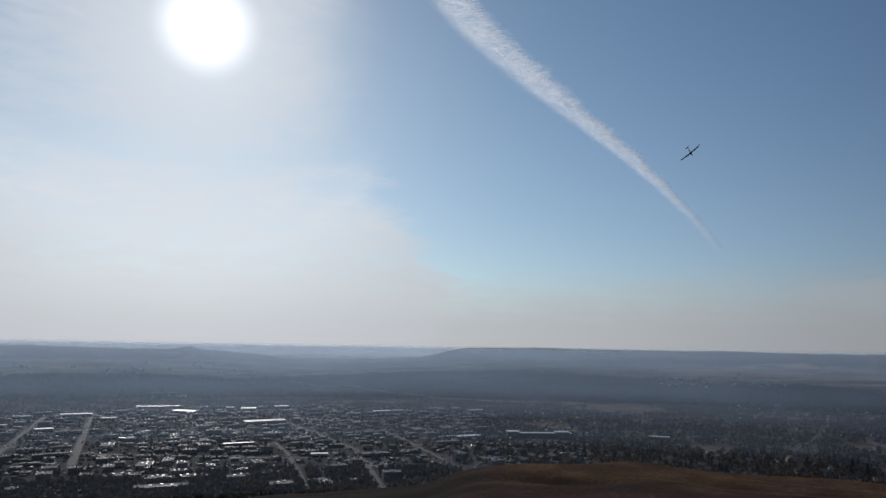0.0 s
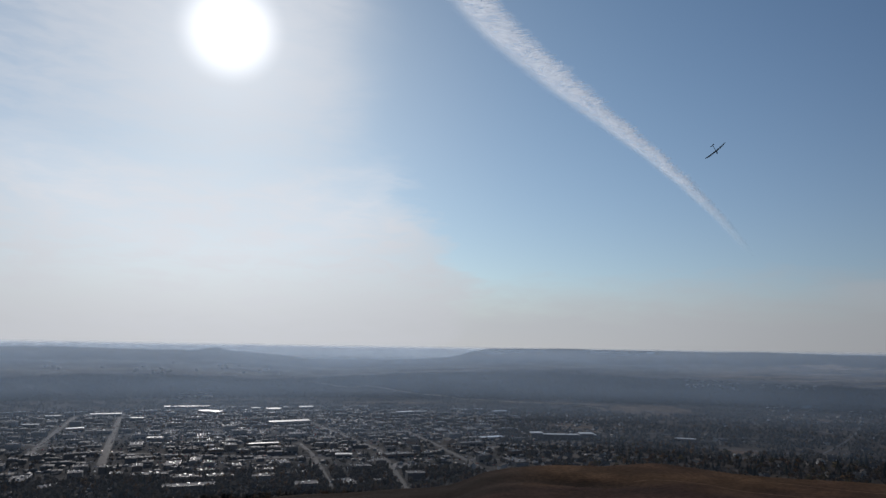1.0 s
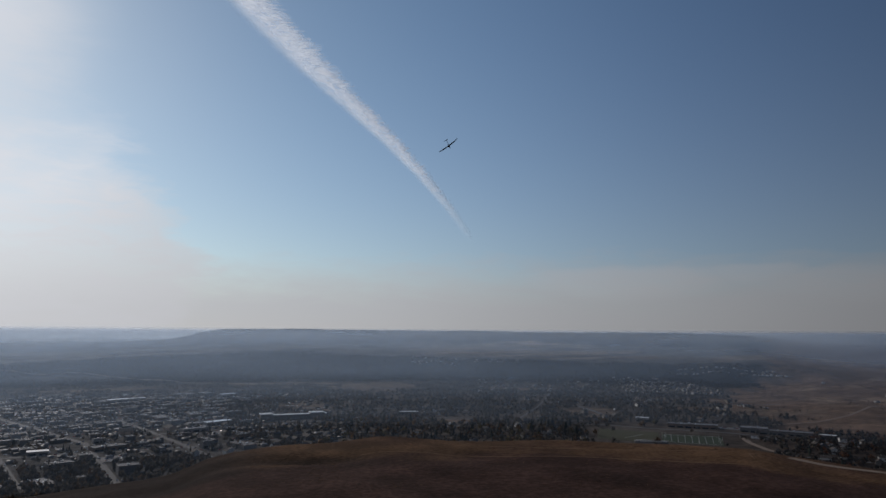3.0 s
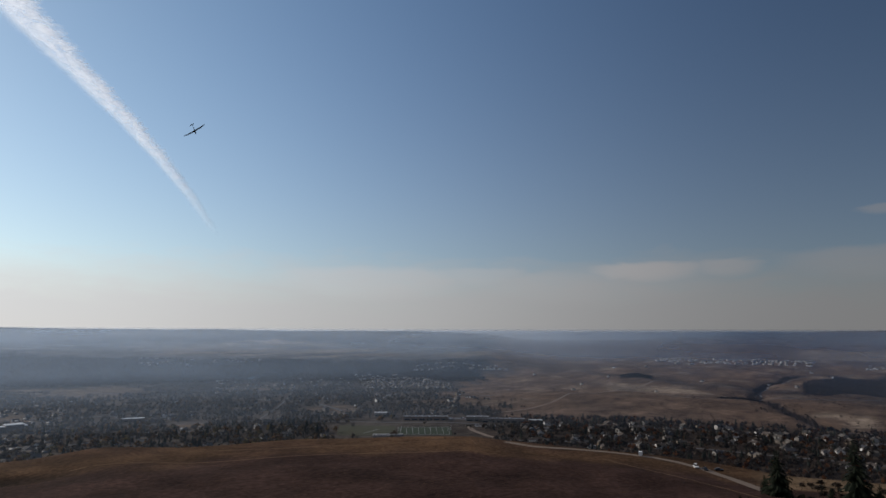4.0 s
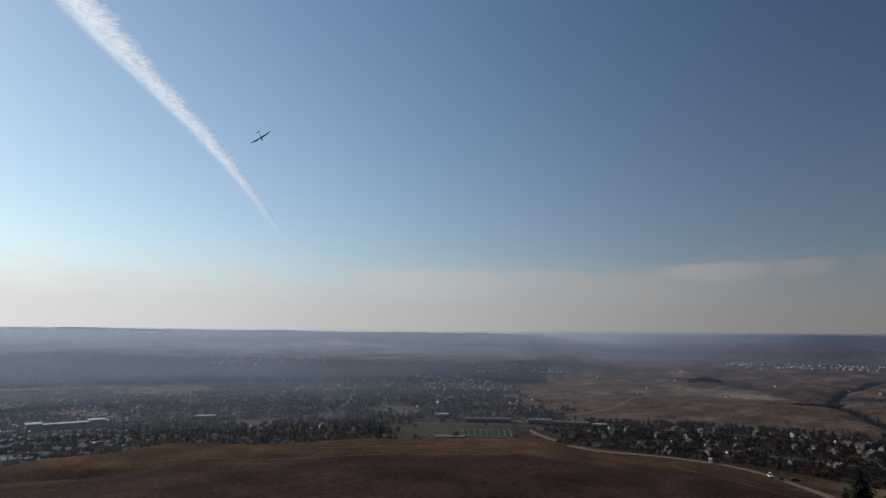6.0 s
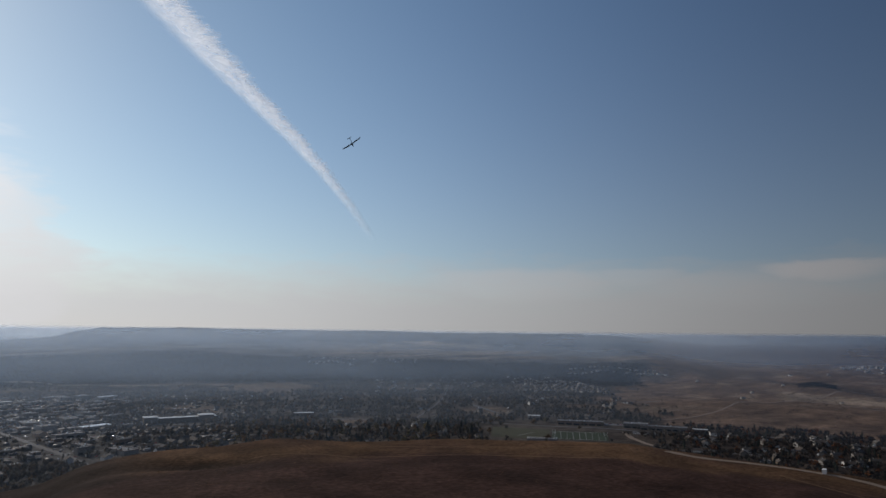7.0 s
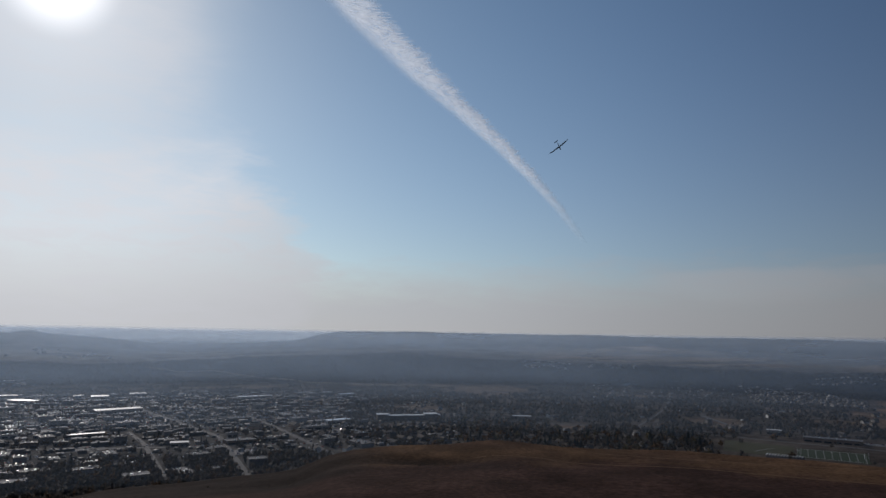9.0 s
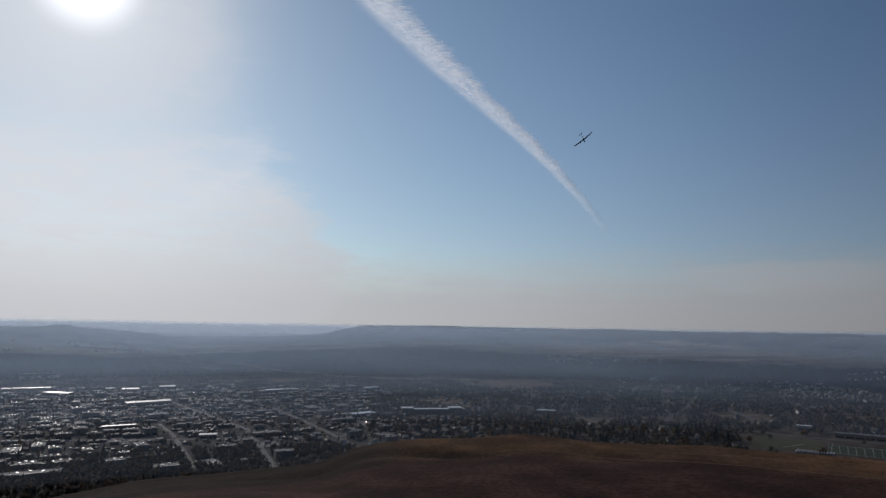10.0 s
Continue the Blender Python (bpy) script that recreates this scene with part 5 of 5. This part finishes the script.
# woods across the valley
def valley_woods(x, y):
    """Everywhere but on the estate and its lawns."""
    r, az = np.hypot(x, y), np.degrees(np.arctan2(x, y))
    estate = (az > 36) & (az < 46) & (r > 2030) & (r < 2700)
    ok = (clearing(x, y) < 0.5) & patchy(x, y, 150, 50, -0.2) & west(x, y)
    return ok & ~estate | ok & (np.random.RandomState(5).uniform(0, 1, len(r)) < 0.2)


def bluff_woods(x, y):
    r, az = np.hypot(x, y), np.degrees(np.arctan2(x, y))
    return (az < moor_edge(x, y)) & patchy(x, y, 260, 43, -0.9)


scatter("far_woods", SMALL_BROADLEAF, sow(rng, 11000, -42, 47, 1950, 2420, 4, 8, 1.1, valley_woods), LEAVES, "brown woods across the valley", "woods", 39)
scatter("far_woods", SMALL_CONIFER, sow(rng, 9000, -42, 46, 1950, 2420, 5, 9, 0.8, lambda x, y: valley_woods(x, y) & patchy(x, y, 300, 42, -0.2)), NEEDLES, "dark spruce woods across the valley", "woods", 40)
scatter("far_woods", SMALL_BROADLEAF, sow(rng, 15000, -42, 47, 2400, 2770, 4, 8, 1.6, bluff_woods), BARE_WOOD, "dark woods on the river bluff", "woods", 41)
scatter("far_woods", SMALL_BROADLEAF, sow(rng, 6500, -42, 40, 2780, 3700, 2.5, 4.5, 3.2, lambda x, y: patchy(x * 0.5, y, 300, 56, 0.45)), BARE_WOOD, "shelter belts on the plain above the bluff", "woods", 49)


def coulee(x, y):
    """A wooded gully, and a wood on the slope beyond."""
    r, az = np.hypot(x, y), np.degrees(np.arctan2(x, y))
    line = np.interp(r, GULLY[0], GULLY[1])
    gully = np.abs(az - line + 0.3 * waves(x, y, 60, 49)) < 0.34 + 0.14 * np.sin(r / 60)
    edge = np.interp(az, [72, 73.5, 79], [2420, 2600, 2780]) + 60 * waves(x, y, 160, 44)
    return gully | ((az > 71.6) & (r > 2110 + 30 * np.sin(az * 1.7)) & (r < edge))


scatter("spruce_trees", SMALL_CONIFER, sow(rng, 26000, 64, 82, 1380, 2650, 3.5, 8, 0.8, coulee), BARE_WOOD, "dark wooded gully in a brown slope", "woods", 42)
scatter("scrub", SMALL_BROADLEAF, sow(rng, 420, 58.1, 60.6, 2330, 2490, 3, 6, 1.3), BARE_WOOD, "dark thicket on a knoll", "scrub", 50)
scatter("scrub", SMALL_BROADLEAF, sow(rng, 160, 65.5, 68.6, 1815, 1880, 3, 6, 1.3), BARE_WOOD, "dark bushes along the edge of a bench", "scrub", 51)
scatter("scrub", SMALL_BROADLEAF, sow(rng, 9000, 46, 82, 1400, 3050, 2, 5, 1.4, lambda x, y: patchy(x, y, 75, 60, 0.8) & ~west(x, y)), BARE_WOOD, "dark thickets in the folds of brown moorland", "scrub", 52)
scatter("scrub", SMALL_BROADLEAF, sow(rng, 5200, 46, 82, 1400, 2900, 1.5, 4.5, 1.2, lambda x, y: patchy(x, y, 120, 45, 0.2)), SCRUB, "dark scrub on the brown slopes", "scrub", 43)

for path in ([at(47, 1470), at(50, 1540), at(52.5, 1660), at(55, 1960), at(57.5, 2010), at(61, 2300), at(63, 2380)],
             [at(57.2, 2016), at(60, 1990), at(63, 1960), at(66.2, 1985)],
             [at(77.6, 1500), at(76.6, 1430), at(75.6, 1400), at(73.0, 1395)]):
    strip("dirt_track", path, 6.0, GRAVEL, "pale dirt track across brown moorland", "road", 0.9, 8)

# ---- the near hill ----
strip("gravel_road", [at(48.4, 403), at(50.6, 396), at(54, 398), at(57.2, 400), at(60.4, 399), at(62.4, 393), at(64.3, 384), at(66.4, 360), at(68, 338), at(70, 317), at(73, 294), at(77, 276)], 6.5,
      GRAVEL, "pale gravel road along the brow of the hill", "road", 0.12, 5)
scatter("slope_trees", BROADLEAF[0], sow(rng, 2400, 50, 83, 560, 1010, 4, 10, 0.75, keep), HILL_LEAVES, "brown trees on the slope behind the brow", "trees", 47)
for k, path in enumerate([[at(14, 352), at(20, 355), at(26, 350), at(33, 352), at(40, 349), at(46, 356)], [at(56.5, 371), at(58.5, 358), at(61.2, 340), at(63.8, 327), at(66.3, 314), at(70, 290)],
                          [at(46.6, 398), at(45.6, 388), at(46.0, 372)], [at(24, 385), at(31, 379), at(38, 384), at(45, 392)]]):
    strip("footpath", path, 1.0, DIRT, "trodden dirt path through dry grass", "path", 0.08, 5)
rng = np.random.RandomState(19)
scatter("dry_grass", tuft_template(8), sow(rng, 38000, 5, 84, 215, 415, 0.2, 0.6, 1.8, lambda x, y: patchy(x, y, 26, 46, -0.3)), STRAW, "tufts of dry brown autumn grass on the hill", "grass", 44)
scatter("scrub", SMALL_BROADLEAF, sow(rng, 45, -10, 84, 240, 405, 0.5, 1.2, 1.3), SCRUB, "low dark bushes on the grassy hill", "scrub", 45)
scatter("scrub", broadleaf_template(9, 26), sow(rng, 160, 71, 84, 250, 380, 1.5, 4.0, 1.0), SCRUB, "bare brown bushes beside the gravel road", "scrub", 46)


def make_spruce(az, r, tall, wide, seed):
    """A spruce with a tapered trunk and drooping whorls of boughs, each a fan of needle sprays."""
    g = random.Random(seed)
    tree = thing("spruce_tree", "tall dark spruce standing on the hillside", "tree", "spruces on the hill")
    part("trunk", Shape().tube([(0, 0, 0), (0.05, 0, tall * 0.5), (0, 0.05, tall * 0.97)], [tall * 0.017, tall * 0.011, 0.03], 8), BARK, tree)
    crown = Shape()
    z = tall * 0.06
    while z < tall * 0.99:
        k = 1 - z / tall
        reach = wide / 2 * (k ** 0.8) * g.uniform(0.75, 1.15) + 0.15
        for i in range(g.randint(9, 12)):
            a, out = g.uniform(0, math.tau), reach * g.uniform(0.7, 1.1)
            dx, dy = math.cos(a), math.sin(a)
            droop = out * g.uniform(0.25, 0.5)
            for s in range(5):
                t0, t1 = s / 5, (s + 1.4) / 5
                w = out * 0.26 * (1 - 0.5 * t0) * g.uniform(0.7, 1.3)
                m = len(crown.v)
                p0, p1 = out * t0, out * min(t1, 1.0)
                z0, z1 = z - droop * t0 ** 1.4, z - droop * min(t1, 1.05) ** 1.4
                crown.v += [(dx * p0, dy * p0, z0 + 0.1), (dx * p1 - dy * w, dy * p1 + dx * w, z1 - w * 0.5), (dx * p1, dy * p1, z1 + 0.1), (dx * p1 + dy * w, dy * p1 - dx * w, z1 - w * 0.5)]
                crown.f += [(m, m + 1, m + 2), (m, m + 2, m + 3)]
        z += tall * 0.028 + 0.1
    part("crown", crown, SPRUCE, tree, "ragged crown of drooping needle boughs")
    x, y = at(az, r)
    tree.matrix_basis = pose(x, y, ground_z(x, y) - 0.2, 0, 0, g.uniform(0, 360))


SPRUCE = plain("spruce_boughs", (0.014, 0.018, 0.012), 0.9, vary=0.4, scale=1.2, spec=0.05)
for az, r, tall, wide, seed in [(69.5, 318, 20.5, 15, 1), (68.6, 322, 8, 6, 2), (74.6, 312, 28, 17, 3), (73.0, 306, 7, 6, 4), (78.1, 300, 37, 17, 5),
                                (76.0, 310, 10, 7, 6), (79.6, 305, 20, 13, 7), (81.5, 300, 14, 8, 8), (66.8, 282, 3.2, 2.4, 9), (67.4, 284, 2.8, 2.2, 10), (71.2, 300, 4, 3, 11)]:
    make_spruce(az, r, tall, wide, seed)

# vehicles on the gravel road
rng = np.random.RandomState(23)
suv, dark = make_car("wagon", 4.9), make_car("sedan", 4.6)
PALE, BLACK = plain("white_car_paint", (0.75, 0.75, 0.75), 0.25, vary=0.05), plain("dark_car_paint", (0.03, 0.03, 0.035), 0.25, vary=0.1)
for c, paint, label in ((suv, PALE, "white estate car parked on the gravel road"), (dark, BLACK, "dark car parked on the gravel road")):
    c["label"] = label
    for o in c.children:
        if o.name.startswith(("body", "roof_panel")):
            o.data.materials[0] = paint
put(suv, *at(63.7, 384), 140, sink=-0.1)
put(dark, *at(64.4, 380), 140, sink=-0.1)
put(dark, *at(65.4, 386), 60, sink=-0.1)
drop(suv), drop(dark)
van = thing("panel_van", "white panel van parked on the gravel road", "van")
part("body", Shape().prism([(-2.7, 0.35), (2.7, 0.35), (2.7, 1.1), (1.9, 1.35), (1.3, 2.4), (-2.7, 2.5)], -1.0, 1.0, "x"), PALE, van)
part("windscreen", Shape().prism([(1.93, 1.37), (1.99, 1.37), (1.39, 2.3), (1.33, 2.3)], -0.85, 0.85, "x"), PANE, van)
for s in (-1.7, 1.7):
    for x in (-0.9, 0.9):
        part("wheel", Shape().tube([(x - 0.12, s, 0.36), (x + 0.12, s, 0.36)], [0.36, 0.36], 10), RUBBER, van)
x, y = at(59.5, 400)
van.matrix_basis = pose(x, y, ground_z(x, y) + 0.08, 0, 0, -62)


# ---- the glider ----
def make_glider():
    """A model sailplane in flight: slim fuselage, long tapered wings, cross tail."""
    g = thing("model_glider", "dark model sailplane with long slim wings in flight", "glider")
    dark, pale = plain("glider_dark", (0.008, 0.008, 0.012), 0.6, vary=0.1), plain("glider_tip", (0.035, 0.012, 0.018), 0.6, vary=0.1)
    rings = []
    for x, r in ((0.62, 0.01), (0.55, 0.045), (0.35, 0.075), (0.05, 0.07), (-0.2, 0.045), (-0.9, 0.022), (-0.98, 0.012)):
        rings.append([(x, r * math.cos(a), r * 1.15 * math.sin(a)) for a in [math.tau * i / 10 for i in range(10)]])
    part("fuselage", Shape().loft(rings), dark, g, soft=True)

    def panel(y0, y1, c0, c1, x0, x1, z0, z1, t=0.1):
        def ring(y, c, x, z):
            return [(x + c * 0.5, y, z), (x + c * 0.2, y, z + c * t * 0.6), (x - c * 0.5, y, z + 0.004), (x + c * 0.2, y, z - c * t * 0.3)]
        return Shape().loft([ring(y0, c0, x0, z0), ring(y1, c1, x1, z1)])

    for s, name in ((1, "wing"), (-1, "wing")):
        w = part(name, panel(0.03 * s, 1.1 * s, 0.26, 0.21, 0.08, 0.07, 0.06, 0.10), dark, g)
        part("wing_tip", panel(1.1 * s, 1.55 * s, 0.21, 0.10, 0.07, 0.03, 0.10, 0.17), pale, w, "dark red outer wing panel")
        part("tailplane", panel(0.01 * s, 0.3 * s, 0.15, 0.10, -0.92, -0.94, 0.22, 0.23), dark, g)
    fin = Shape().loft([[(-0.78, 0.01, 0.0), (-1.0, 0.0, 0.0), (-0.78, -0.01, 0.0)], [(-0.86, 0.008, 0.24), (-1.0, 0.0, 0.24), (-0.86, -0.008, 0.24)]])
    part("fin", fin, dark, g)
    place = toward(21.45, 16.36) * 90 + Vector((0, 0, EYE))
    g.matrix_basis = Matrix.Translation(place) @ pose(0, 0, 0, 0, 0, 50) @ pose(0, 0, 0, 0, 25, 0) @ pose(0, 0, 0, -43, 0, 0)


make_glider()
